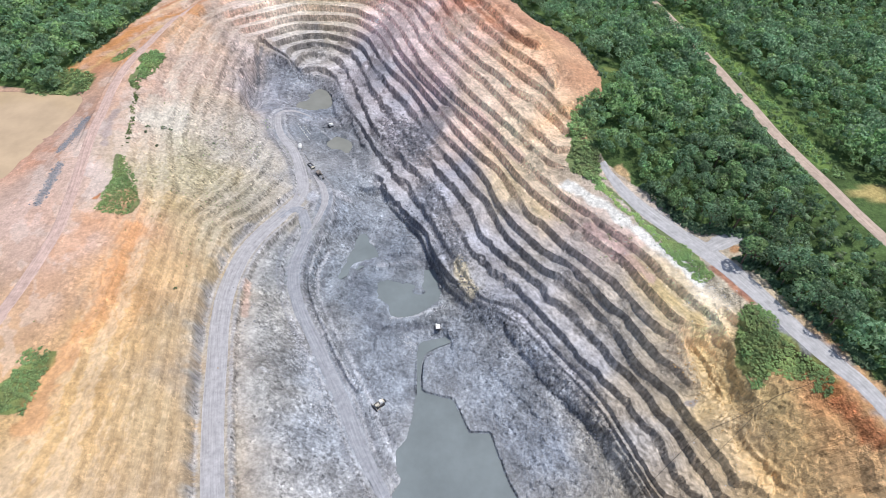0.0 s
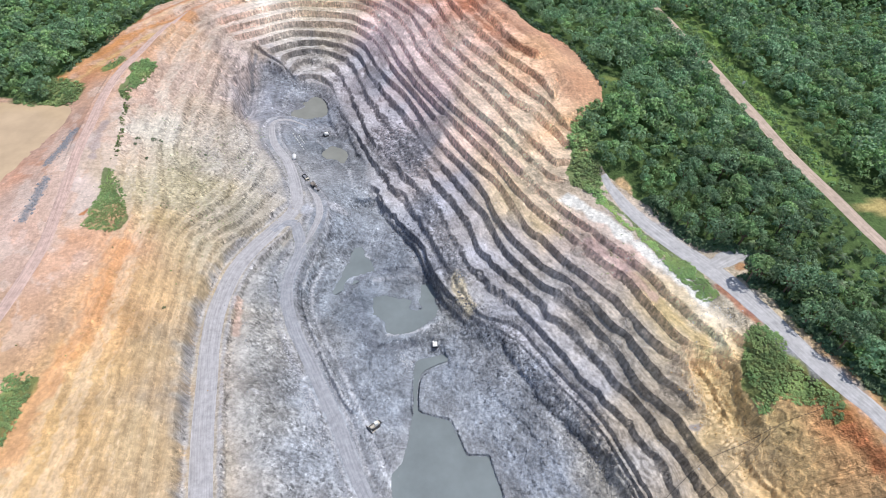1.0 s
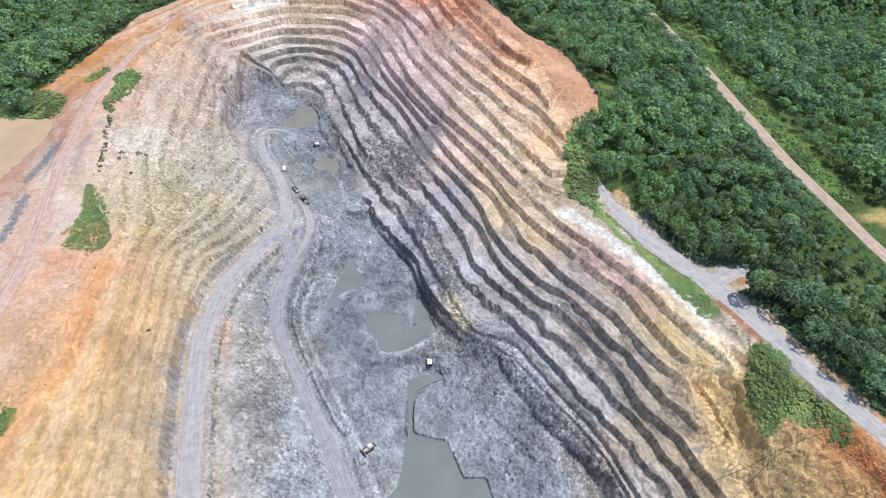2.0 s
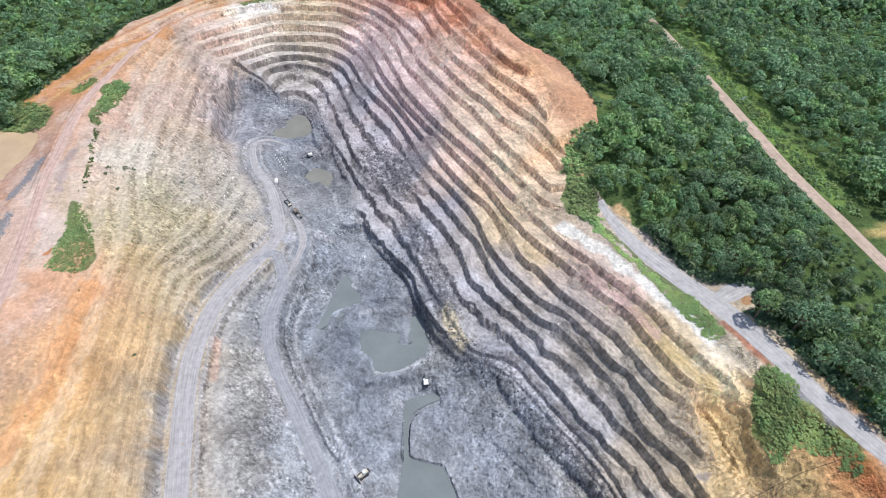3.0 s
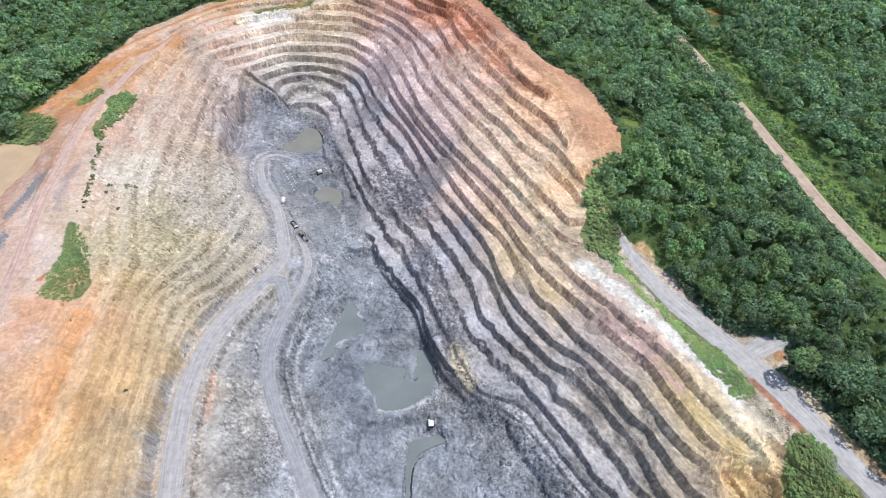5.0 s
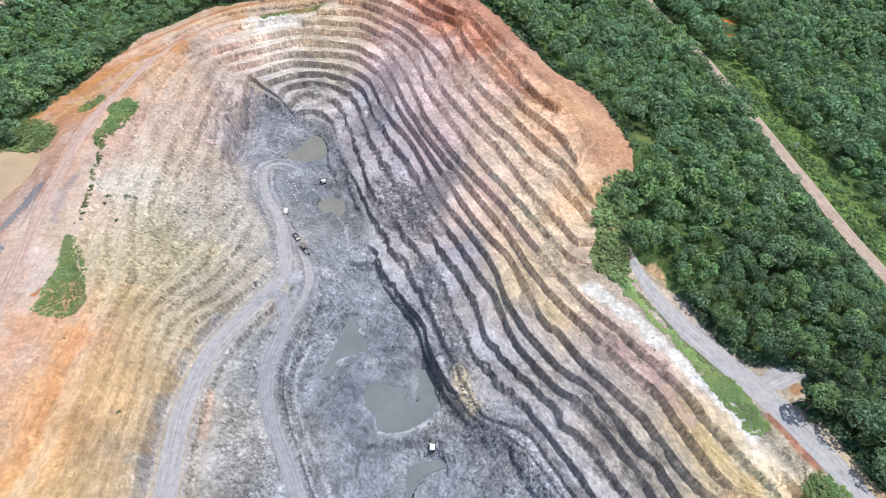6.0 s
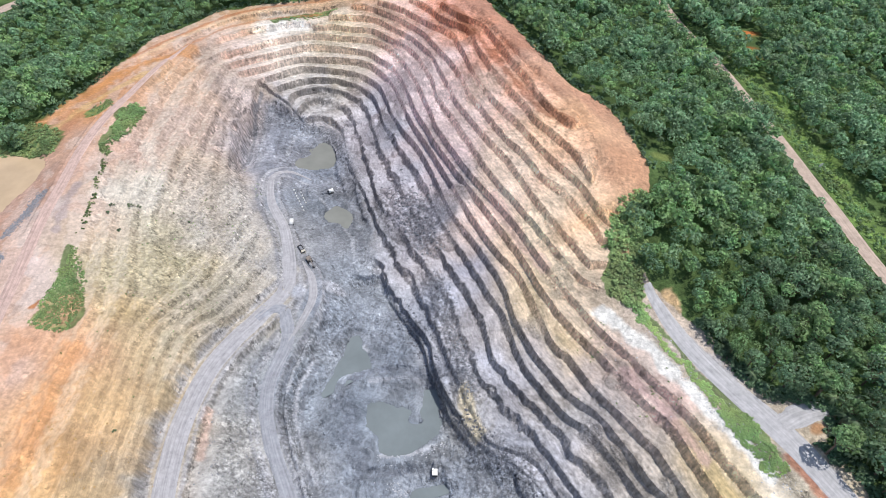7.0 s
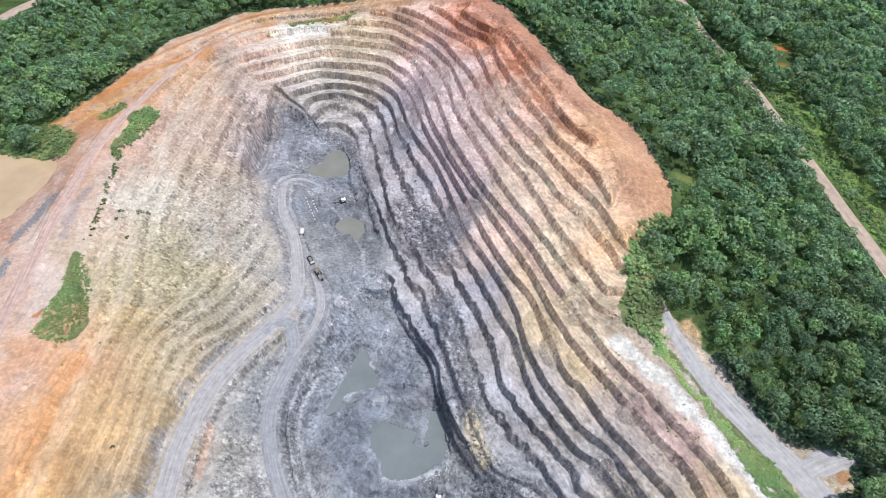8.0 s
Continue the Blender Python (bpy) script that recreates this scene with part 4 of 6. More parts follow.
def earth_material():
    """Bare earth and rock: strata along the cuts, runnels down the faces, loose stones on the level ground."""
    m, n, l, b = material("pit_earth")
    att = n.new("ShaderNodeAttribute")
    att.attribute_name = "albedo"
    stony = att.outputs["Alpha"]
    course = n.new("ShaderNodeAttribute")
    course.attribute_name = "course"
    split = n.new("ShaderNodeSeparateColor")
    l.new(course.outputs["Color"], split.inputs["Color"])
    xyz = n.new("ShaderNodeNewGeometry").outputs["Position"]
    down = stretched(n, l, xyz, 1, 1, 0.16)
    # strata and scrape lines that follow the cuts
    strata = map_range(n, l, noise_node(n, l, 1.0, 5, 0.7, stretched(n, l, course.outputs["Color"], 1.5, 0.10, 0)), 0.3, 0.7, -0.30, 0.30)
    strata = maths(n, l, "MULTIPLY_ADD", strata, split.outputs["Blue"], 1.0)
    coarse = map_range(n, l, noise_node(n, l, 0.22, 5, 0.62, down), 0.30, 0.70, 0.84, 1.16)
    runnel = maths(n, l, "MULTIPLY_ADD", map_range(n, l, noise_node(n, l, 0.65, 3, 0.6, down), 0.34, 0.66, -0.40, 0.40), stony, 1.0)
    # loose blocks, pale or dark, in drifts
    ripple = n.new("ShaderNodeTexNoise")
    ripple.inputs["Scale"].default_value = 0.6
    l.new(xyz, ripple.inputs["Vector"])
    warp = n.new("ShaderNodeVectorMath")
    warp.operation = "MULTIPLY_ADD"
    l.new(ripple.outputs["Color"], warp.inputs[0])
    warp.inputs[1].default_value = (2.5, 2.5, 2.5)
    l.new(xyz, warp.inputs[2])
    blocks = None
    for scale, share in ((0.50, 1.0), (1.15, 0.85)):
        cells = n.new("ShaderNodeTexVoronoi")
        cells.inputs["Scale"].default_value = scale
        l.new(warp.outputs[0], cells.inputs["Vector"])
        lot = n.new("ShaderNodeSeparateColor")
        l.new(cells.outputs["Color"], lot.inputs["Color"])
        pale = map_range(n, l, lot.outputs["Red"], 0.80, 0.92, 0.0, 0.48 * share)
        dark = map_range(n, l, lot.outputs["Red"], 0.08, 0.24, -0.40 * share, 0.0)
        both = maths(n, l, "ADD", pale, dark)
        blocks = both if blocks is None else maths(n, l, "ADD", blocks, both)
        last = cells
    drift = map_range(n, l, noise_node(n, l, 0.13, 4, 0.65, xyz), 0.42, 0.60, 0.15, 1.0)
    blocks = maths(n, l, "MULTIPLY", maths(n, l, "MULTIPLY", blocks, drift), stony)
    gain = maths(n, l, "ADD", blocks, 1.0)
    # scraped, dried mud: sweeping marks on the floor
    bend = n.new("ShaderNodeTexNoise")
    bend.inputs["Scale"].default_value, bend.inputs["Detail"].default_value = 0.035, 3.0
    l.new(xyz, bend.inputs["Vector"])
    swept = n.new("ShaderNodeVectorMath")
    swept.operation = "MULTIPLY_ADD"
    l.new(bend.outputs["Color"], swept.inputs[0])
    swept.inputs[1].default_value = (70, 70, 0)
    l.new(xyz, swept.inputs[2])
    marks = map_range(n, l, noise_node(n, l, 1.0, 5, 0.65, stretched(n, l, swept.outputs[0], 0.5, 0.045, 0)), 0.36, 0.64, -0.16, 0.16)
    pool = map_range(n, l, noise_node(n, l, 0.075, 7, 0.68, xyz), 0.46, 0.56, -0.16, 0.14)
    marks = maths(n, l, "MULTIPLY_ADD", maths(n, l, "ADD", marks, pool), course.outputs["Alpha"], 1.0)
    strata = maths(n, l, "MULTIPLY", strata, marks)
    c = scaled(n, l, scaled(n, l, scaled(n, l, scaled(n, l, att.outputs["Color"], coarse), runnel), strata), gain)
    l.new(c, b.inputs["Base Color"])
    b.inputs["Roughness"].default_value = 0.95
    b.inputs["Specular IOR Level"].default_value = 0.15
    relief = maths(n, l, "MULTIPLY_ADD", last.outputs["Distance"], 0.5, noise_node(n, l, 0.7, 4, 0.6, down))
    bump(n, l, b, relief, 0.8, 0.8)
    l.new(stony, [x for x in n if x.type == "BUMP"][0].inputs["Strength"])
    return m


def plain_material(name, colour, rough=0.9, spread=0.2, scale=1.0, relief=0.15, metal=0.0, spec=0.3):
    m, n, l, b = material(name)
    xyz = n.new("ShaderNodeTexCoord").outputs["Object"]
    f = map_range(n, l, noise_node(n, l, scale, 8, 0.65, xyz), 0.25, 0.75, 1 - spread, 1 + spread)
    g = map_range(n, l, noise_node(n, l, scale * 7, 4, 0.6, xyz), 0.25, 0.75, 1 - spread * 0.6, 1 + spread * 0.6)
    rgb = n.new("ShaderNodeRGB")
    rgb.outputs[0].default_value = (*colour, 1)
    l.new(scaled(n, l, scaled(n, l, rgb.outputs[0], f), g), b.inputs["Base Color"])
    b.inputs["Roughness"].default_value, b.inputs["Metallic"].default_value = rough, metal
    b.inputs["Specular IOR Level"].default_value = spec
    if relief:
        bump(n, l, b, noise_node(n, l, scale * 4, 6, 0.6, xyz), 0.6, relief)
    return m


def road_material(name, colour):
    """Graded road: wheel tracks along it by the ribbon's own across/along coordinates."""
    m, n, l, b = material(name)
    uv = n.new("ShaderNodeUVMap").outputs["UV"]
    stretch = n.new("ShaderNodeMapping")
    stretch.inputs["Scale"].default_value = (1.1, 0.035, 1)
    l.new(uv, stretch.inputs["Vector"])
    tracks = map_range(n, l, noise_node(n, l, 1.0, 5, 0.6, stretch.outputs["Vector"]), 0.3, 0.7, 0.80, 1.18)
    xyz = n.new("ShaderNodeNewGeometry").outputs["Position"]
    blot = map_range(n, l, noise_node(n, l, 0.3, 9, 0.75, xyz), 0.28, 0.72, 0.72, 1.28)
    rgb = n.new("ShaderNodeRGB")
    rgb.outputs[0].default_value = (*colour, 1)
    l.new(scaled(n, l, scaled(n, l, rgb.outputs[0], tracks), blot), b.inputs["Base Color"])
    b.inputs["Roughness"].default_value, b.inputs["Specular IOR Level"].default_value = 0.95, 0.15
    bump(n, l, b, noise_node(n, l, 1.0, 5, 0.6, stretch.outputs["Vector"]), 0.5, 0.15)
    return m


def water_material(name, colour):
    m, n, l, b = material(name)
    xyz = n.new("ShaderNodeNewGeometry").outputs["Position"]
    f = map_range(n, l, noise_node(n, l, 0.06, 5, 0.6, xyz), 0.3, 0.7, 0.88, 1.12)
    rgb = n.new("ShaderNodeRGB")
    rgb.outputs[0].default_value = (*colour, 1)
    l.new(scaled(n, l, rgb.outputs[0], f), b.inputs["Base Color"])
    b.inputs["Roughness"].default_value, b.inputs["IOR"].default_value = 0.12, 1.33
    bump(n, l, b, noise_node(n, l, 1.5, 3, 0.5, xyz), 0.08, 0.03)
    return m


def leaf_material(name, colour, spread=0.45):
    m, n, l, b = material(name)
    geo = n.new("ShaderNodeNewGeometry")
    f = map_range(n, l, geo.outputs["Random Per Island"], 0, 1, 1 - spread, 1 + spread)
    ob = n.new("ShaderNodeObjectInfo")
    g = map_range(n, l, ob.outputs["Random"], 0, 1, 0.75, 1.25)
    h = map_range(n, l, noise_node(n, l, 0.06, 4, 0.6, geo.outputs["Position"]), 0.3, 0.7, 0.6, 1.4)
    hue = n.new("ShaderNodeHueSaturation")
    hue.inputs["Color"].default_value = (*colour, 1)
    l.new(map_range(n, l, noise_node(n, l, 0.11, 2, 0.5, geo.outputs["Position"]), 0.3, 0.7, 0.485, 0.535), hue.inputs["Hue"])
    l.new(scaled(n, l, scaled(n, l, scaled(n, l, hue.outputs["Color"], f), g), h), b.inputs["Base Color"])
    b.inputs["Roughness"].default_value, b.inputs["Specular IOR Level"].default_value = 0.55, 0.35
    glow = n.new("ShaderNodeBsdfTranslucent")
    l.new(b.inputs["Base Color"].links[0].from_socket, glow.inputs["Color"])
    mix = n.new("ShaderNodeMixShader")
    mix.inputs["Fac"].default_value = 0.38
    l.new(b.outputs[0], mix.inputs[1])
    l.new(glow.outputs[0], mix.inputs[2])
    l.new(mix.outputs[0], n["Material Output"].inputs["Surface"])
    return m


EARTH = earth_material()
HAUL = road_material("haul_road_gravel", srgb(190, 188, 191, 0.80))
WET_HAUL = road_material("damp_haul_road_gravel", srgb(176, 178, 185, 0.77))
DIRT = road_material("pale_dirt_road", srgb(214, 192, 176, 0.72))
GRAVEL = road_material("grey_crushed_stone", srgb(206, 204, 206, 0.74))
MUD_WATER = water_material("brown_pond_water", srgb(206, 180, 148, 0.86))
PIT_WATER = water_material("grey_green_pit_water", srgb(138, 147, 149, 0.78))
GREEN_WATER = water_material("beige_pit_water", srgb(162, 163, 155, 0.68))
LEAF = leaf_material("broad_leaves", (0.200, 0.310, 0.175), 0.38)
LEAF_PALE = leaf_material("pale_broad_leaves", (0.250, 0.375, 0.165))
FROND = leaf_material("palm_fronds", (0.180, 0.250, 0.135))
GRASS = leaf_material("rank_grass", (0.36, 0.49, 0.19), 0.4)
SHRUB = leaf_material("shrub_leaves", (0.295, 0.400, 0.165), 0.5)
BARK = plain_material("grey_bark", (0.16, 0.12, 0.09), 0.9, 0.3, 2.0, 0.05)
ROCK = plain_material("grey_rock", srgb(150, 152, 158, 0.8), 0.9, 0.3, 0.8, 0.2)


# ---------------------------------------------------------------- mesh helpers
def mesh_from(name, verts, quads, mat, smooth=False, tris=None, normals=None):
    """A mesh from numpy arrays of vertices and faces."""
    me = bpy.data.meshes.new(name)
    verts = np.asarray(verts, np.float32)
    loops = [np.asarray(quads, np.int32).reshape(-1, 4)] if quads is not None and len(quads) else []
    t3 = np.asarray(tris, np.int32).reshape(-1, 3) if tris is not None and len(tris) else np.zeros((0, 3), np.int32)
    q4 = loops[0] if loops else np.zeros((0, 4), np.int32)
    me.vertices.add(len(verts))
    me.vertices.foreach_set("co", verts.ravel())
    me.loops.add(q4.size + t3.size)
    me.loops.foreach_set("vertex_index", np.concatenate([q4.ravel(), t3.ravel()]).astype(np.int32))
    me.polygons.add(len(q4) + len(t3))
    me.polygons.foreach_set("loop_start", np.concatenate([np.arange(len(q4)) * 4, q4.size + np.arange(len(t3)) * 3]).astype(np.int32))
    me.update(calc_edges=True)
    me.polygons.foreach_set("use_smooth", np.full(len(me.polygons), smooth))
    me.materials.append(mat)
    me.validate()
    if normals is not None:
        me.polygons.foreach_set("use_smooth", np.full(len(me.polygons), True))
        me.normals_split_custom_set_from_vertices(np.asarray(normals, float).tolist())
    return me


def part(name, bm, mat, parent, label="", smooth=False):
    """One mesh under a thing or a part."""
    me = bpy.data.meshes.new(name)
    bm.to_mesh(me)
    bm.free()
    for p in me.polygons:
        p.use_smooth = smooth
    me.materials.append(mat)
    ob = new(name, me)
    ob.parent = parent
    return tagged(ob, label)


# ---------------------------------------------------------------- ground
gx_n, gy_n = TX.shape
sx, sy = np.gradient(TZ, AX, AY)
slope = np.hypot(sx, sy)
idx = np.arange(gx_n * gy_n).reshape(gx_n, gy_n)
quads = np.stack([idx[:-1, :-1], idx[1:, :-1], idx[1:, 1:], idx[:-1, 1:]], -1).reshape(-1, 4)
ground_mesh = mesh_from("ground", np.stack([TX, TY, TZ], -1).reshape(-1, 3), quads, EARTH, False)
att = ground_mesh.attributes.new("albedo", "FLOAT_COLOR", "POINT")
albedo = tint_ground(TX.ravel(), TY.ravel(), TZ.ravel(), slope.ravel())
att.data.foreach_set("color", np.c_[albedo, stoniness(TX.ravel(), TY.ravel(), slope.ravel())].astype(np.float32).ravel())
lay = bench_field(TX.ravel(), TY.ravel())[1] + old_lean(TX.ravel(), TY.ravel()) * area("left", TX.ravel(), TY.ravel())
cuts = np.maximum(area("steep", TX.ravel(), TY.ravel()), 0.8 * area("left", TX.ravel(), TY.ravel())) * (1 - 0.8 * area("slump", TX.ravel(), TY.ravel()))
muddy = (1 - cuts) * ramp(TZ.ravel(), 13, 4)
course = ground_mesh.attributes.new("course", "FLOAT_COLOR", "POINT")
course.data.foreach_set("color", np.c_[lay, TX.ravel() - TY.ravel(), cuts, muddy].astype(np.float32).ravel())
tagged(new("ground", ground_mesh), "benched open pit of grey rock, pink and ochre earth in forest land", "ground", kind="structure")


def ribbon(name, line, width, mat, label, lift=0.10, ragged=0.6, widths=None):
    """A road surface laid on the ground, with uneven edges and a small thickness."""
    s = spline(line, 1.2)
    d = np.gradient(s[:, :2], axis=0)
    d /= np.linalg.norm(d, axis=1)[:, None]
    nrm = np.c_[-d[:, 1], d[:, 0]]
    along = np.r_[0, np.cumsum(np.hypot(*np.diff(s[:, :2], axis=0).T))]
    half = np.full(len(s), width / 2) if widths is None else np.interp(np.linspace(0, 1, len(s)), np.linspace(0, 1, len(widths)), widths) / 2
    cols = np.linspace(-1, 1, 9)
    pts, uv = [], []
    for c in cols:
        edge = c * (half + (ragged * fractal(along, along * 0 + c, 5, 301, 3) if abs(c) == 1 else 0))
        p = s[:, :2] + nrm * edge[:, None]
        z = height(p[:, 0], p[:, 1]) + lift + (0.05 * math.cos(c * 9) if abs(c) < 0.7 else (-0.06 if abs(c) < 1 else -0.5))
        pts.append(np.c_[p, z])
        uv.append(np.c_[edge, along])
    pts, uv = np.array(pts), np.array(uv)
    n = len(s)
    ids = np.arange(9 * n).reshape(9, n)
    q = np.stack([ids[:-1, :-1], ids[:-1, 1:], ids[1:, 1:], ids[1:, :-1]], -1).reshape(-1, 4)[:, ::-1]
    me = mesh_from(name, pts.reshape(-1, 3), q, mat, True)
    layer = me.uv_layers.new(name="UVMap")
    li = np.zeros(len(me.loops), np.int32)
    me.loops.foreach_get("vertex_index", li)
    layer.data.foreach_set("uv", uv.reshape(-1, 2)[li].astype(np.float32).ravel())
    return tagged(new(name, me), label, "road", kind="structure")


ribbon("haul_road", ROADS["haul_far"][1][:-2] + [(-92.5, 276, 16)] + ROADS["haul_upper"][1][2:], 13.0, HAUL, "wide grey graded haul road along the pit's side", widths=[1, 5, 7, 8, 9, 11, 12.5, 13, 13, 13, 13, 13, 13, 13], ragged=0.6)
ribbon("haul_road", [(-102, 249, 0), (-96.5, 256, 0), (-90.5, 256.5, 0), (-87, 250, 0)] + ROADS["haul_lower"][1][4:], 8.5, WET_HAUL, "grey haul road turning back and winding down to the pit floor", lift=0.14, ragged=1.3, widths=[6, 8, 9, 9, 9, 9, 9, 9, 9, 9, 9, 8.5, 8])
ribbon("haul_road", [(-88, 292, 0), (-80, 280, 0), (-76.5, 266, 0), (-80, 252, 0), (-84.5, 241, 0)], 6, HAUL, "narrow grey track between the haul roads", lift=0.16, ragged=0.7, widths=[1, 5, 6, 5, 1])
ribbon("road", ROADS["dirt"][1], 9.5, DIRT, "pale dirt road through green forest")
TRACK_LINE = [(-408, 400, 0), (-393, 446, 0), (-380, 480, 0), (-374, 500, 0), (-362, 520, 0), (-335, 548, 0), (-290, 590, 0)]
ribbon("track", TRACK_LINE, 15.0, DIRT, "pale earth track through forest beyond the pit")
PINK = road_material("pinkish_plateau_road", srgb(222, 192, 180, 0.74))
ribbon("plateau_road", [(-203, 462, 0), (-212, 425, 0), (-217, 390, 0), (-221, 360, 0), (-219.5, 330, 0), (-215, 302, 0), (-211, 275, 0), (-205, 248, 0), (-199, 219, 0), (-195, 192, 0), (-196, 150, 0), (-202, 110, 0), (-210, 60, 0)], 8.0, PINK, "worn pinkish earth road over the plateau", ragged=0.9, widths=[0.5, 5, 7, 8, 8, 8, 8, 8, 8, 8, 8, 8, 8])
ribbon("gravel_turnout", [(133.3, 188.9, 0), (141.1, 193.1, 0), (148.2, 195.3, 0), (153.5, 196.7, 0)], 9.0, GRAVEL, "grey gravel turnout at the road's edge", lift=0.2, widths=[8, 11, 10, 6], ragged=1.5)
GRAVEL_LINE = [(92, 254), (102.3, 229.6), (112.9, 212.5), (124.9, 196.0), (134.9, 181.3), (142.2, 167.8), (149.5, 153.8), (155.3, 140.4), (161.3, 128.3), (166.8, 118.7), (171.3, 110.6), (182, 82), (200, 56)]
ribbon("gravel_road", GRAVEL_LINE, 10, GRAVEL, "grey crushed-stone road end beside the pit rim", widths=[5, 9, 11, 12, 14, 13, 11.5, 11, 10.5, 10, 10, 10, 10], ragged=1.0)


def hull(points):
    """Convex outline of points; the banks stand out of the water by themselves."""
    pts = sorted({(float(a), float(b)) for a, b in points})
    rows = []
    for run in (pts, pts[::-1]):
        row = []
        for p in run:
            while len(row) > 1 and (row[-1][0] - row[-2][0]) * (p[1] - row[-2][1]) <= (row[-1][1] - row[-2][1]) * (p[0] - row[-2][0]):
                row.pop()
            row.append(p)
        rows += row[:-1]
    return np.array(rows)


def pond(line, level, mat, label):
    s = closed(line, 2.0)
    c = s[:, :2].mean(0)
    if level > -12:
        s = hull(s[:, :2])
    out = s[:, :2] + 2.6 * (s[:, :2] - c) / np.linalg.norm(s[:, :2] - c, axis=1)[:, None]
    bm = bmesh.new()
    vs = [bm.verts.new((a, b, level)) for a, b in out]
    f = bm.faces.new(vs)
    if f.normal.z < 0:
        f.normal_flip()
    bmesh.ops.triangulate(bm, faces=[f])
    me = bpy.data.meshes.new("pond")
    bm.to_mesh(me)
    bm.free()
    me.materials.append(mat)
    tagged(new("water", me), label, "pond", kind="structure")


pond(PONDS["left"][1], 53.4, MUD_WATER, "opaque light brown pond water beside the pit")
pond(PONDS["lake"][1], -13.0, PIT_WATER, "still grey-green water on the pit floor")
pond(PONDS["mid"][1], -7.0, PIT_WATER, "shallow grey water below the steep pit wall")
pond(PONDS["mid_small"][1], -5.2, PIT_WATER, "shallow grey water puddle on the pit floor")
pond(PONDS["far"][1], 3.5, GREEN_WATER, "murky beige pond at the head of the pit")
pond(PONDS["far_small"][1], 4.4, GREEN_WATER, "muddy grey pool on the far pit floor")


# ---------------------------------------------------------------- trees
def crown_arrays(rng, radius, tall, lobes, leaves, size, up=0.0):
    """Leaf sprays on the lobes of a crown: corners, triangles, and normals that follow the lobes."""
    a, u = rng.uniform(0, 2 * math.pi, lobes), rng.uniform(-0.6, 1, lobes)
    u[0] = 1
    r = np.sqrt(1 - u * u)
    centre = np.stack([r * np.cos(a) * radius * 0.66, r * np.sin(a) * radius * 0.66, tall + u * radius * 0.52], -1)
    lr = radius * rng.uniform(0.20, 0.44, lobes)
    d = rng.normal(size=(lobes, leaves, 3))
    d[..., 2] = np.abs(d[..., 2]) * 0.9 + 0.1 * d[..., 2]
    d /= np.linalg.norm(d, axis=-1, keepdims=True)
    p = centre[:, None] + d * (lr[:, None] * rng.uniform(0.78, 1.12, (lobes, leaves)))[..., None] * np.array([1, 1, 0.8])
    own = np.repeat(np.arange(lobes), leaves)
    p, d = p.reshape(-1, 3), d.reshape(-1, 3)
    gap = np.linalg.norm(p[:, None] - centre[None], axis=-1) / lr[None]
    gap[np.arange(len(p)), own] = 9
    seen = gap.min(1) > 0.72
    p, d = p[seen], d[seen]
    nrm = d + rng.normal(size=p.shape) * 0.45 + np.array([0, 0, up])
    nrm /= np.linalg.norm(nrm, axis=1, keepdims=True)
    side = np.cross(nrm, rng.normal(size=p.shape))
    side /= np.linalg.norm(side, axis=1, keepdims=True)
    other = np.cross(nrm, side)
    s = (size * rng.uniform(0.6, 1.35, len(p)))[:, None]
    verts = np.stack([p - side * s * 0.9 - other * s * 0.5 - nrm * s * 0.2, p + side * s * 0.9 - other * s * 0.5 - nrm * s * 0.2, p + other * s * 1.1], 1).reshape(-1, 3)
    soft_n = 0.62 * d + 0.40 * nrm + np.array([0, 0, 0.16 + 0.5 * up])
    soft_n /= np.linalg.norm(soft_n, axis=1, keepdims=True)
    return verts, np.arange(len(verts)).reshape(-1, 3), np.repeat(soft_n, 3, 0)


def tube(bm, a, b, ra, rb, sides=6):
    a, b = Vector(a), Vector(b)
    q = (b - a).to_track_quat("Z", "Y").to_matrix()
    ring = [[bm.verts.new(c + q @ Vector((r * math.cos(2 * math.pi * k / sides), r * math.sin(2 * math.pi * k / sides), 0))) for k in range(sides)] for c, r in ((a, ra), (b, rb))]
    for k in range(sides):
        bm.faces.new((ring[0][k], ring[0][(k + 1) % sides], ring[1][(k + 1) % sides], ring[1][k]))
    bm.faces.new(ring[1])


def trunk_mesh(rng, radius, tall):
    bm = bmesh.new()
    tube(bm, (0, 0, -0.5), (0.15, 0.1, tall * 0.6), 0.38, 0.26)
    for k in range(5):
        a = k * 1.26 + rng.uniform(0, 1)
        tube(bm, (0.15, 0.1, tall * rng.uniform(0.45, 0.6)), (math.cos(a) * radius * 0.6, math.sin(a) * radius * 0.6, tall + rng.uniform(-0.3, 0.4) * radius), 0.2, 0.07, 5)
    me = bpy.data.meshes.new("trunk")
    bm.to_mesh(me)
    bm.free()
    me.materials.append(BARK)
    return me


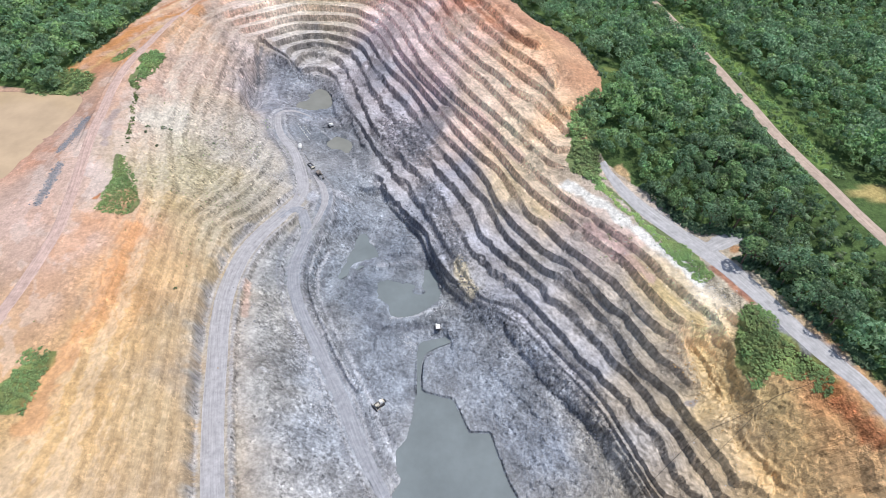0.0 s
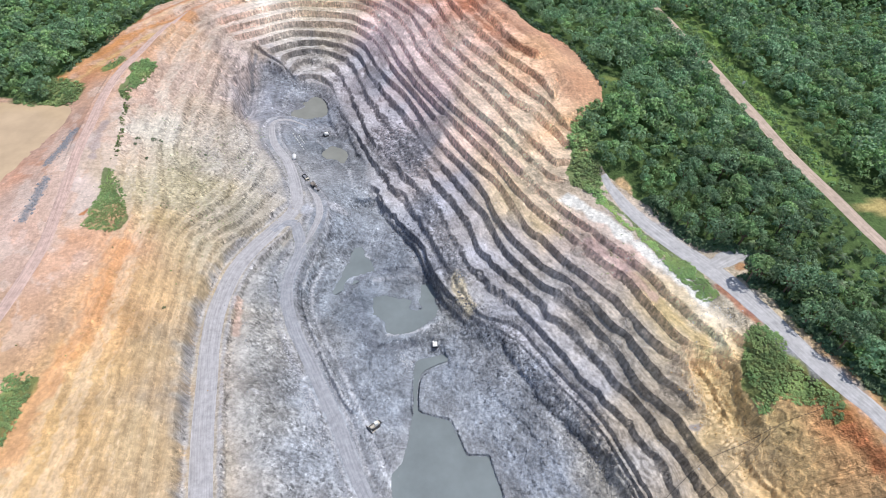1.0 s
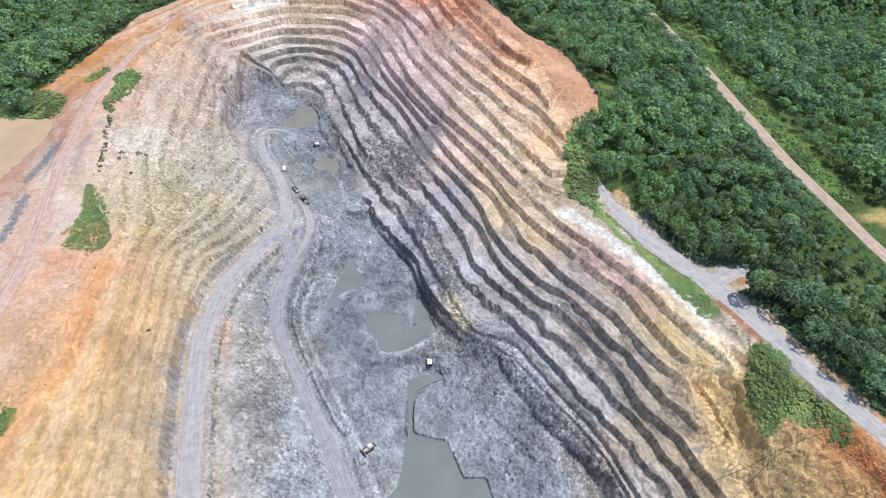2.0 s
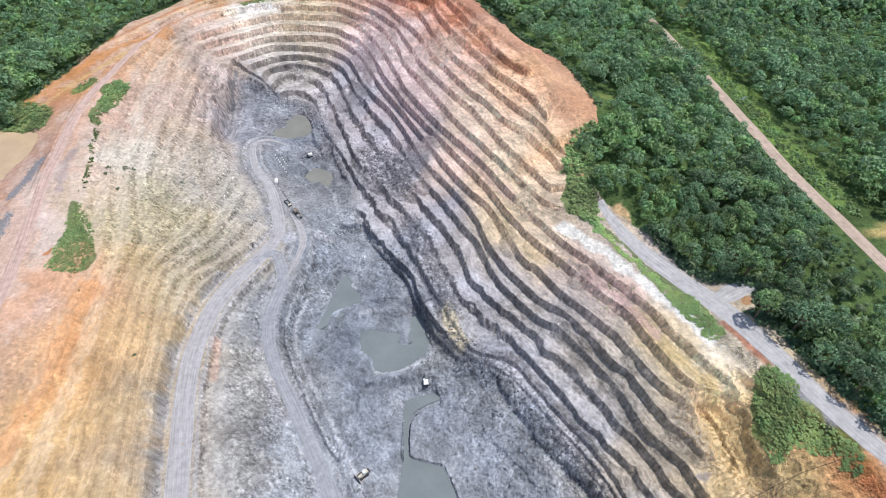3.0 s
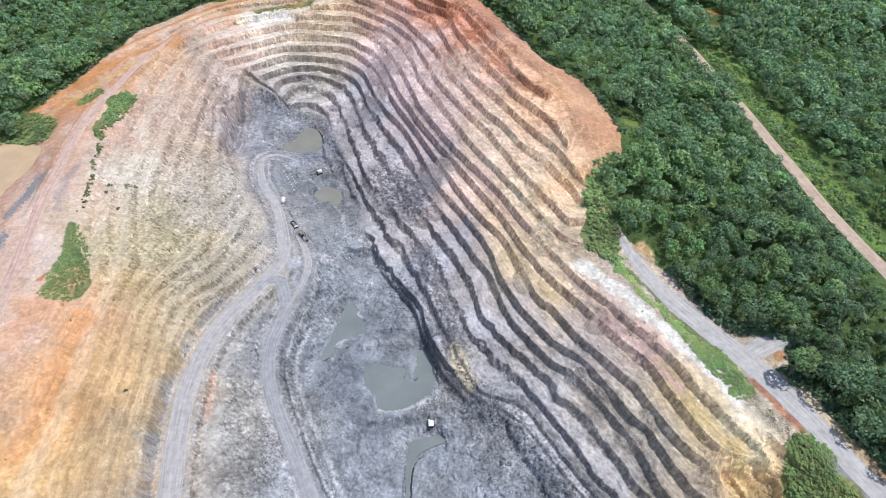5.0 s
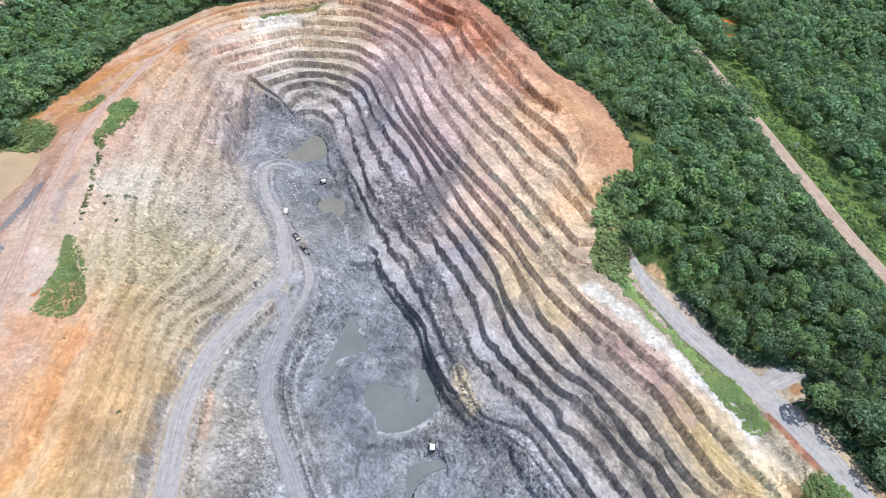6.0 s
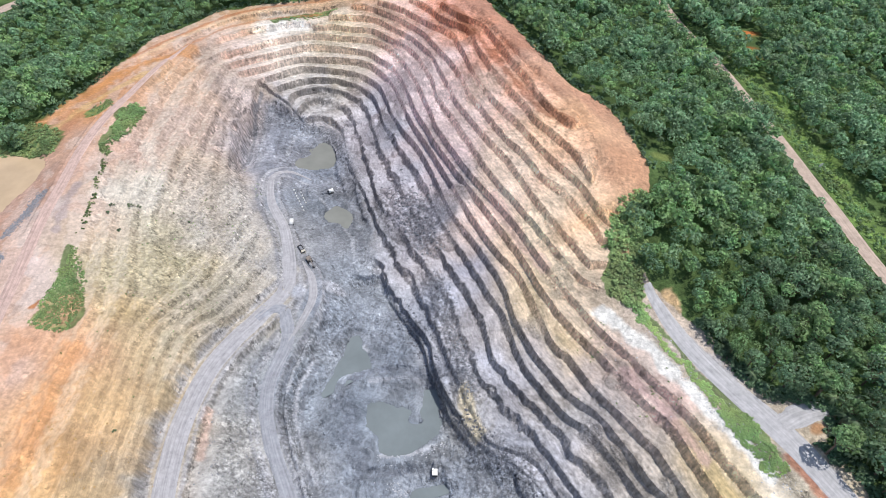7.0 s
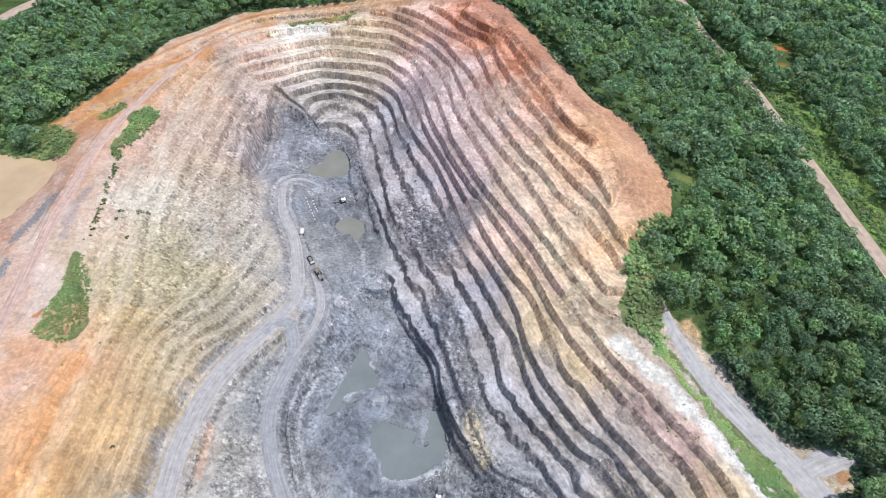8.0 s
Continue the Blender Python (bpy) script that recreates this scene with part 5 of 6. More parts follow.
def palm_arrays(rng, tall, fronds=15, length=3.7):
    verts, faces = [], []
    for k in range(fronds):
        a = 2.4 * k + rng.uniform(-0.2, 0.2)
        lift = rng.uniform(0.1, 1.0)
        out = np.array([math.cos(a), math.sin(a), 0])
        side = np.array([-math.sin(a), math.cos(a), 0])
        prev = None
        for j in range(5):
            t = j / 4
            p = out * length * t + np.array([0, 0, tall + length * (lift * t - (0.55 + lift * 0.7) * t * t)])
            w = 0.42 * math.sin(math.pi * (0.12 + 0.85 * t)) + 0.04
            row = [p - side * w - np.array([0, 0, w * 0.6]), p, p + side * w - np.array([0, 0, w * 0.6])]
            i = len(verts)
            verts += row
            if prev is not None:
                faces += [(prev, prev + 1, i + 1, i), (prev + 1, prev + 2, i + 2, i + 1)]
            prev = i
    verts, faces = np.array(verts), np.array(faces)
    faces = np.vstack([faces[:, [0, 2, 1]], faces[:, [0, 3, 2]]])
    up = np.cross(verts[faces[:, 1]] - verts[faces[:, 0]], verts[faces[:, 2]] - verts[faces[:, 0]])[:, 2] < 0
    faces[up] = faces[up][:, ::-1]
    lift = verts - np.array([0, 0, tall - 1.5])
    return verts, faces, lift / np.linalg.norm(lift, axis=1, keepdims=True)


rng = np.random.RandomState(5)
KINDS = []  # detailed and light arrays of each kind of tree
for k in range(7):
    radius, tall = rng.uniform(3.2, 6.0), rng.uniform(6.0, 10.5)
    near = crown_arrays(rng, radius, tall, 34, 30, 0.46)
    light = crown_arrays(rng, radius, tall, 24, 14, 0.70)
    KINDS.append((near, light, LEAF if k % 3 else LEAF_PALE, trunk_mesh(rng, radius, tall), "tree", crown_arrays(rng, radius, tall, 16, 11, 0.92)))
for k in range(2):
    tall = 4.5 + 2 * k
    bm = bmesh.new()
    tube(bm, (0, 0, -0.5), (0.1, 0, tall + 0.1), 0.32, 0.24, 7)
    me = bpy.data.meshes.new("trunk")
    bm.to_mesh(me)
    bm.free()
    me.materials.append(BARK)
    arr = palm_arrays(rng, tall)
    KINDS.append((arr, arr, FROND, me, "palm_tree", arr))

# forest land, kept clear of roads
step = 5.3
cx, cy = np.meshgrid(np.arange(-420, 520, step), np.arange(60, 760, step), indexing="ij")
cx, cy = cx.ravel() + rng.uniform(-2.4, 2.4, cx.size), cy.ravel() + rng.uniform(-2.4, 2.4, cy.size)
keep = inside(cx, cy, FOREST_RIGHT) | inside(cx, cy, FOREST_LEFT)
# the stretch of forest that borders the pit
keep &= (cx < 232 + 0.54 * (cy - 183)) & (cx > -270 - 0.66 * (cy - 244)) & (cy < 625 - 0.10 * cx)
cx, cy = cx[keep], cy[keep]
d_dirt, k_dirt = nearest(cx, cy, spline(ROADS["dirt"][1], 3))
side_dirt = cx - spline(ROADS["dirt"][1], 3)[k_dirt, 0]
keep = (d_dirt > 7.0) & ~((side_dirt > 0) & (d_dirt < 21) & (cy < 430))
for a, b, r, c in BARE:
    keep &= np.hypot(cx - a, cy - b) > r + 2.5
keep &= nearest(cx, cy, spline(TRACK_LINE, 3))[0] > np.where(cy < 530, 26, 10)
keep &= nearest(cx, cy, spline(FOREST_RIGHT[1:11], 2))[0] > 4.0
cx, cy = cx[keep], cy[keep]
cz = height(cx, cy)
palm_grove = np.exp(-(((cx - 185) / 28) ** 2 + ((cy - 185) / 30) ** 2))
order = np.argsort(np.hypot(cx - 168, (cy - 205) * 0.8))
n_near = 290
tree_obs = {}
DIRT_FINE = spline(ROADS["dirt"][1], 3)
for rank, t in enumerate(order):
    pale_belt = math.exp(-(((cx[t] - 222) / 16) ** 2 + ((cy[t] - 262) / 40) ** 2)) + 0.5 * math.exp(-(((cx[t] - 120) / 30) ** 2 + ((cy[t] - 300) / 40) ** 2))
    kind = (3 * rng.randint(3) if rng.uniform() < 0.85 * pale_belt else rng.randint(7)) if rng.uniform() > 0.08 + 0.75 * palm_grove[t] else 7 + rng.randint(2)
    s, a = rng.uniform(0.55, 1.32) * (0.85 + 0.3 * grain(cx[t], cy[t], 35, 401)), rng.uniform(0, 2 * math.pi)
    if kind >= 7:
        s *= 0.90
    gap = nearest(cx[t:t + 1], cy[t:t + 1], DIRT_FINE)[0][0]
    if gap < 25 and cy[t] < 352:
        s *= 0.3 + 0.7 * max(0.0, (gap - 7) / 18)
    tree_obs.setdefault(rank < n_near, []).append((kind, cx[t], cy[t], cz[t], float(s), a))

protos = {}
for kind, x, y, z, s, a in tree_obs[True]:
    near, light, mat, trunk, name, sparse = KINDS[kind]
    if kind not in protos:
        protos[kind] = mesh_from("crown", near[0], None, mat, True, near[1], near[2])
    top = new(name)
    top.empty_display_size = 0.5
    tagged(top, "oil palm with drooping green fronds among forest trees" if name == "palm_tree" else ("broadleaf forest tree with pale green clumped crown" if mat is LEAF_PALE else "broadleaf forest tree with dark green clumped crown"), "palm" if name == "palm_tree" else "tree", "forest trees beside the pit")
    top.matrix_world = pose(x, y, z, 0, 0, math.degrees(a)) @ Matrix.Diagonal((s, s, s, 1))
    for nm, me in (("trunk", trunk), ("crown", protos[kind])):
        o = new(nm, me)
        o.parent = top

for flag, name in ((0, "forest"), (1, "pale_forest"), (2, "palm_forest")):
    vs, fs, ns, base = [], [], [], 0
    for kind, x, y, z, s, a in tree_obs[False]:
        which = 2 if kind >= 7 else (1 if KINDS[kind][2] is LEAF_PALE else 0)
        if which != flag:
            continue
        v, f, w = KINDS[kind][1 if y < 420 else 5]
        c, n = math.cos(a), math.sin(a)
        ns.append(np.c_[w[:, 0] * c - w[:, 1] * n, w[:, 0] * n + w[:, 1] * c, w[:, 2]])
        c, n = c * s, n * s
        vs.append(np.c_[v[:, 0] * c - v[:, 1] * n + x, v[:, 0] * n + v[:, 1] * c + y, v[:, 2] * s + z])
        fs.append(f + base)
        base += len(v)
    me = mesh_from(name, np.vstack(vs), None, (LEAF, LEAF_PALE, FROND)[flag], True, np.vstack(fs), np.vstack(ns))
    tagged(new(name, me), ("dense dark green tropical forest canopy", "lighter green crowns of the tropical forest", "palm fronds in the tropical forest")[flag], "forest", kind="stuff")



# ---------------------------------------------------------------- low growth
def scrub(poly, count, label, size=1.0, mat=SHRUB, seed=1):
    """A patch of bushes and creepers, one soft mass."""
    r = np.random.RandomState(seed)
    line = closed(poly, 2.0)
    lo, hi = line[:, :2].min(0), line[:, :2].max(0)
    vs, fs, ns, base = [], [], [], 0
    p = r.uniform(lo, hi, (count * 12, 2))
    q = p + 1.8 * np.c_[fractal(p[:, 0], p[:, 1], 6, 141, 3), fractal(p[:, 0], p[:, 1], 6, 151, 3)]
    for p in p[inside(q[:, 0], q[:, 1], line)][:count]:
        rad = size * r.uniform(0.6, 1.6)
        v, f, w = crown_arrays(r, rad * 1.3, 0, 5, 12, 0.42 * size, 1.2)
        v = v * np.array([1, 1, 0.42 if mat is GRASS else 0.7])
        ns.append(w)
        vs.append(v + np.array([p[0], p[1], height(p[:1], p[1:2])[0]]))
        fs.append(f + base)
        base += len(v)
    tagged(new("scrub", mesh_from("scrub", np.vstack(vs), None, mat, True, np.vstack(fs), np.vstack(ns))), label, "scrub", kind="stuff")


SCRUB_LABELS = ["strip of low green scrub between pit rim and gravel road", "thick green scrub on the bank under the gravel road", "bright green bushes at the forest edge", "long patch of green bushes on the pit's rim",
                "row of dark green bushes along the old rim", "clump of green bushes on bare earth", "green bushes on the brown pond's shore", "small patch of grass and bushes on orange earth", "thin hedge of bushes above the white pit wall"]
for k, (poly, label) in enumerate(zip(SCRUB, SCRUB_LABELS)):
    ext = np.array(poly)
    size = np.ptp(ext[:, 0]) * np.ptp(ext[:, 1])
    scrub(poly, (1100, 900, 280, 900, 300, 200, 260, 50, 60)[k], label, (0.55, 0.62, 1.3, 0.5, 0.95, 0.75, 1.2, 0.6, 0.7)[k], GRASS if k in (0, 1, 3) else SHRUB, 40 + k)


# verges of the roads
def verge(line, near, far, count, label, size, mat, seed, sides=(-1, 1)):
    r = np.random.RandomState(seed)
    s = spline(line, 1.0)[:, :2]
    d = np.gradient(s, axis=0)
    d /= np.linalg.norm(d, axis=1)[:, None]
    vs, fs, ns, base = [], [], [], 0
    for _ in range(count):
        k = r.randint(len(s))
        p = s[k] + np.array([-d[k, 1], d[k, 0]]) * r.uniform(near, far) * sides[r.randint(len(sides))]
        if any(math.hypot(p[0] - a, p[1] - b) < q + 1 for a, b, q, c in BARE):
            continue
        rad = size * r.uniform(0.5, 1.6)
        v, f, w = crown_arrays(r, rad, rad * 0.3, 5, 11, 0.34 * size, 0.6)
        ns.append(w)
        vs.append(v + np.array([p[0], p[1], height(p[:1], p[1:2])[0]]))
        fs.append(f + base)
        base += len(v)
    tagged(new("scrub", mesh_from("scrub", np.vstack(vs), None, mat, True, np.vstack(fs), np.vstack(ns))), label, "scrub", kind="stuff")


verge(ROADS["dirt"][1][2:13], 5.5, 15, 950, "bright green grass and bushes along the dirt road", 1.2, LEAF_PALE, 60)
verge(ROADS["dirt"][1][4:12], 5.5, 20, 850, "bright grass belt beside the dirt road", 0.8, GRASS, 61, (1,))
verge([(113.2, 236.1), (122.6, 216.1), (132.9, 203.1), (148.4, 199.2), (155.7, 196.5), (151.1, 185.7), (145.9, 178.9), (152.7, 172.9), (159.7, 159.0), (165.9, 145.6), (171.3, 133.6), (178.4, 119.7)], -3, 3.5, 480, "green undergrowth at the forest's edge beside the gravel road", 1.5, LEAF, 62, (1,))
verge([(-30, 545), (-14, 527), (8, 494), (29, 459), (49, 422), (70, 390), (88, 370), (98, 343), (103, 320)], -3, 2.5, 240, "green undergrowth at the forest's edge above orange earth", 1.4, LEAF, 63, (1,))
verge([(-104, 536), (-139, 527), (-173, 519), (-198, 507), (-234, 463), (-250, 405), (-264, 369)], -3, 2.5, 240, "green undergrowth at the forest's edge beyond the plateau", 1.4, LEAF, 64, (1,))


verge(ROADS["dirt"][1][6:13], 5.5, 19, 650, "dense green shrubs between forest and dirt road", 1.5, LEAF, 66, (-1,))
verge([(-203, 326), (-199, 308), (-193, 290), (-189, 268)], -1.4, 1.4, 60, "thin line of bushes along the old rim", 0.8, SHRUB, 65, (1,))


def low_shrub(x, y, rad, seed):
    """A single dull shrub on the bare slope."""
    v, f, w = crown_arrays(np.random.RandomState(seed), rad, rad * 0.2, 8, 18, 0.26, 0.8)
    ob = new("shrub", mesh_from("shrub", v, None, FROND, True, f, w))
    ob.location = (x, y, float(height(np.array([x]), np.array([y]))[0]))
    tagged(ob, "dull green shrub on the bare cream slope", "shrub", "shrubs on the old slope")


for k, (x, y, rad) in enumerate([(-185.5, 293, 1.6), (-178.5, 297, 2.0), (-176, 299, 1.5), (-184.5, 287, 1.2), (-176, 278, 1.3), (-152, 300, 0.9), (-136, 176, 1.0)]):
    low_shrub(x, y, rad, 500 + k)


def weeds_on_slopes():
    r = np.random.RandomState(77)
    vs, fs, base = [], [], 0
    for _ in range(330):
        x, y = r.normal(-150, 22), r.normal(280, 55)
        if _ % 3 == 0:
            k = r.uniform()
            x, y = 96 - 28 * k + r.normal(0, 6), 190 + 40 * k + r.normal(0, 8)
        if grain(x, y, 14, 81) < 0.15 or y > 400:
            continue
        v, f, w = crown_arrays(r, r.uniform(0.3, 0.8), 0.15, 3, 7, 0.22)
        vs.append(v + np.array([x, y, height(np.array([x]), np.array([y]))[0]]))
        fs.append(f + base)
        base += len(v)
    tagged(new("weeds", mesh_from("weeds", np.vstack(vs), None, SHRUB, False, np.vstack(fs))), "scattered green weeds on old pit terraces", "weeds", kind="stuff")


weeds_on_slopes()


# ---------------------------------------------------------------- loose rock
def rock_arrays(r):
    bm = bmesh.new()
    bmesh.ops.create_icosphere(bm, subdivisions=1, radius=1)
    for v in bm.verts:
        v.co *= r.uniform(0.65, 1.15)
        v.co.z *= 0.7
    v = np.array([q.co[:] for q in bm.verts])
    f = np.array([[q.index for q in p.verts] for p in bm.faces])
    bm.free()
    return v, f


def rubble_field(name, label, mat, spots, seed):
    """Loose stones strewn about lines and places: (x, y, spread, count, smallest, largest)."""
    r = np.random.RandomState(seed)
    shapes = [rock_arrays(r) for _ in range(6)]
    vs, fs, base = [], [], 0
    for x0, y0, spread, count, lo, hi in spots:
        x, y = r.normal(x0, spread, count), r.normal(y0, spread, count)
        z = height(x, y)
        for a, b, c in zip(x, y, z):
            v, f = shapes[r.randint(6)]
            k = lo + (hi - lo) * r.uniform() ** 3
            t = r.uniform(0, 6.28)
            vs.append(np.c_[(v[:, 0] * math.cos(t) - v[:, 1] * math.sin(t)) * k * r.uniform(0.8, 1.5) + a, (v[:, 0] * math.sin(t) + v[:, 1] * math.cos(t)) * k + b, v[:, 2] * k + c + 0.05 * k])
            fs.append(f + base)
            base += len(v)
    tagged(new(name, mesh_from(name, np.vstack(vs), None, mat, False, np.vstack(fs))), label, "rubble", kind="stuff")


def along(line, every, spread, count, lo, hi):
    s = spline(line, every)
    return [(a, b, spread, count, lo, hi) for a, b in s[:, :2]]


PALE_ROCK = plain_material("pale_rock", srgb(206, 207, 212, 0.8), 0.9, 0.25, 0.9, 0.2)
DARK_ROCK = plain_material("dark_rock", srgb(118, 120, 128, 0.8), 0.9, 0.3, 0.9, 0.2)
OCHRE_ROCK = plain_material("ochre_rock", srgb(204, 170, 118, 0.8), 0.9, 0.3, 0.9, 0.2)
rubble_field("rubble", "grey blasted rock strewn over the pit floor", ROCK,
             along([(-20, 345), (-30, 330), (-24, 312), (-16, 305)], 4, 5, 36, 0.15, 0.8) + along([(-95, 200), (-92, 170), (-78, 135)], 5, 7, 40, 0.12, 0.45)
             + along([(20, 180), (45, 160), (50, 130), (55, 110)], 5, 8, 50, 0.12, 0.5) + along([(-58, 290), (-52, 262), (-60, 245)], 5, 6, 30, 0.12, 0.45) + along([(-120, 430), (-105, 430), (-90, 420)], 5, 5, 45, 0.15, 0.8), 21)
rubble_field("rubble", "pale broken stone along the haul road and the floor", PALE_ROCK,
             along([(-84, 180), (-76, 160), (-66, 142), (-58, 125)], 3, 2.4, 42, 0.12, 0.5) + along([(-78, 225), (-74, 195), (-60, 165), (-46, 146)], 3, 1.8, 26, 0.12, 0.45)
             + along([(-30, 190), (-10, 193), (0, 198)], 3, 1.5, 16, 0.12, 0.5) + along([(-24, 178), (-16, 172)], 3, 2, 20, 0.15, 0.5) + along([(92, 228), (115, 190), (132, 158)], 4, 2.5, 22, 0.12, 0.4), 22)
rubble_field("rubble", "dark broken rock below the pit wall", DARK_ROCK,
             along([(-28, 270), (-14, 250), (-2, 222), (8, 203), (30, 188), (50, 160), (66, 142), (80, 112)], 4, 3.0, 34, 0.15, 0.8) + along([(-44, 352), (-34, 338), (-24, 322), (-14, 312)], 3.5, 6, 26, 0.2, 0.9)
             + along([(-118, 436), (-134, 430), (-150, 430)], 4, 4, 30, 0.2, 0.8), 23)
rubble_field("rubble", "ochre clods on the slumped slope", OCHRE_ROCK, along([(118, 140), (124, 125), (132, 112), (140, 100)], 4, 6, 40, 0.12, 0.5) + along([(-145, 190), (-140, 150)], 6, 9, 25, 0.15, 0.5), 24)


BEIGE_ROCK = plain_material("beige_rock", srgb(196, 188, 166, 0.8), 0.9, 0.3, 0.9, 0.2)
rubble_field("rubble", "beige stones weathered out of the old terraces", BEIGE_ROCK,
             along([(-175, 330), (-160, 300), (-150, 270), (-140, 240)], 6, 9, 40, 0.14, 0.5) + along([(-150, 330), (-132, 300), (-120, 270), (-128, 240)], 6, 7, 46, 0.14, 0.5), 27)
rubble_field("rubble", "grey stone tipped in heaps on the plateau", ROCK, along([(-223.9, 297.1), (-224.4, 279.3), (-225.6, 264.2)], 2.5, 1.7, 26, 0.2, 0.7) + along([(-218.2, 248.6), (-216.4, 233.9), (-215.1, 217.4)], 2.5, 1.7, 24, 0.2, 0.7), 28)
rubble_field("rubble", "broken grey rock in the chute between the benches", ROCK, along([(-12, 284), (-4, 266), (2, 248), (8, 230), (13, 216)], 3, 2.6, 46, 0.15, 0.7), 29)


def bench_talus():
    """Small stones lying along the benches."""
    spots = []
    for z, line in CREST.items():
        if z < 60:
            spots += [(a, b, 2.6, 2, 0.10, 0.34) for a, b in spline(line, 5.0)[:, :2]]
    rubble_field("rubble", "pale stones fallen on the pit benches", PALE_ROCK, spots[::2], 25)
    rubble_field("rubble", "dark stones fallen on the pit benches", DARK_ROCK, [(a, b, c, d, 0.08, 0.26) for a, b, c, d, e, f in spots[1::2] if a < 60], 26)


bench_talus()


def boulder(x, y, r, mat, label, seed):
    q = np.random.RandomState(seed)
    bm = bmesh.new()
    bmesh.ops.create_icosphere(bm, subdivisions=2, radius=r)
    for v in bm.verts:
        v.co *= 1 + 0.6 * noise.noise(v.co * (1.6 / r) + Vector((seed, 0, 0)))
        v.co.z *= 0.75
    me = bpy.data.meshes.new("boulder")
    bm.to_mesh(me)
    bm.free()
    me.materials.append(mat)
    ob = new("boulder", me)
    ob.location = (x, y, float(height(np.array([x]), np.array([y]))[0]) + 0.45 * r)
    ob.rotation_euler = (0, 0, q.uniform(0, 6))
    tagged(ob, label, "boulder", "boulders on the pit floor")


for k, (x, y, r) in enumerate([(26.5, 124.3, 1.3), (21, 139, 1.1), (50, 142, 1.0), (-20, 113, 0.9), (-27, 122, 1.2), (-24, 118, 0.9), (47, 98, 1.1), (-15, 176, 1.0), (58, 118, 0.9), (-5, 196, 0.9), (14, 150, 0.8), (-40, 152, 0.8)]):
    boulder(x, y, 0.8 * r, ROCK, "pale grey boulder lying on the pit floor" if k % 3 else "grey boulder lying on the pit floor", 300 + k)


# ---------------------------------------------------------------- machines
CREAM = plain_material("dusty_cream_paint", (0.58, 0.53, 0.44), 0.45, 0.12, 1.5, 0.0, spec=0.5)
WHITE = plain_material("white_machine_paint", (0.82, 0.82, 0.80), 0.4, 0.08, 1.5, 0.0, spec=0.5)
YELLOW = plain_material("dusty_ochre_paint", (0.26, 0.22, 0.19), 0.6, 0.15, 1.5, 0.0, spec=0.5)
DARKSTEEL = plain_material("dark_dusty_steel", (0.06, 0.06, 0.065), 0.6, 0.3, 2.0, 0.0, metal=0.4)
TYRE = plain_material("dusty_tyre_rubber", (0.045, 0.043, 0.04), 0.9, 0.3, 2.0, 0.0)
CABGLASS = plain_material("dark_cab_glass", (0.03, 0.04, 0.05), 0.08, 0.1, 1.0, 0.0, spec=0.8)


def block(bm, x0, x1, y0, y1, z0, z1, taper=(0, 0, 0, 0), bevel=0.06):
    """A bevelled block; taper draws the top's four sides in: low x, high x, low y, high y."""
    a, b, c, d = taper
    co = [(x0, y0, z0), (x1, y0, z0), (x1, y1, z0), (x0, y1, z0), (x0 + a, y0 + c, z1), (x1 - b, y0 + c, z1), (x1 - b, y1 - d, z1), (x0 + a, y1 - d, z1)]
    v = [bm.verts.new(p) for p in co]
    fs = [bm.faces.new([v[k] for k in q]) for q in ((3, 2, 1, 0), (4, 5, 6, 7), (0, 1, 5, 4), (1, 2, 6, 5), (2, 3, 7, 6), (3, 0, 4, 7))]
    if bevel:
        bmesh.ops.bevel(bm, geom=list({e for f in fs for e in f.edges}), offset=bevel, segments=1, affect="EDGES")


def made(fn, *args, **kw):
    bm = bmesh.new()
    fn(bm, *args, **kw)
    return bm


def track_shape(bm, x0, x1, y0, y1, h):
    """A crawler track: rounded at both ends, with grouser bars."""
    r, n = h / 2, 8
    side = []
    for k in range(n + 1):
        a = math.pi / 2 + math.pi * k / n
        side.append((y0 + r + r * math.cos(a), r + r * math.sin(a)))
    for k in range(n + 1):
        a = -math.pi / 2 + math.pi * k / n
        side.append((y1 - r + r * math.cos(a), r + r * math.sin(a)))
    left = [bm.verts.new((x0, a, b)) for a, b in side]
    right = [bm.verts.new((x1, a, b)) for a, b in side]
    bm.faces.new(left)
    bm.faces.new(right[::-1])
    for k in range(len(side)):
        j = (k + 1) % len(side)
        bm.faces.new((left[k], right[k], right[j], left[j]))
    y = y0 + r
    while y < y1 - r:
        block(bm, x0, x1, y, y + 0.12, h - 0.02, h + 0.05, bevel=0)
        y += 0.36
    bmesh.ops.recalc_face_normals(bm, faces=bm.faces)


def arm_shape(bm, pts, w, depth):
    """A bent arm of box section through points (y, z) in the machine's middle plane."""
    for (y0, z0), (y1, z1), d0, d1 in zip(pts, pts[1:], depth, depth[1:]):
        v = []
        for y, z, d in ((y0, z0, d0), (y1, z1, d1)):
            v.append([bm.verts.new((sx * w / 2, y, z + sz * d / 2)) for sx, sz in ((-1, -1), (1, -1), (1, 1), (-1, 1))])
        bm.faces.new(v[0][::-1])
        bm.faces.new(v[1])
        for k in range(4):
            bm.faces.new((v[0][k], v[0][(k + 1) % 4], v[1][(k + 1) % 4], v[1][k]))


def place(name, x, y, yaw, label, category, group="mine machines"):
    top = new(name)
    top.matrix_world = pose(x, y, float(height(np.array([x]), np.array([y]))[0]) + 0.05, 0, 0, yaw)
    return tagged(top, label, category, group)


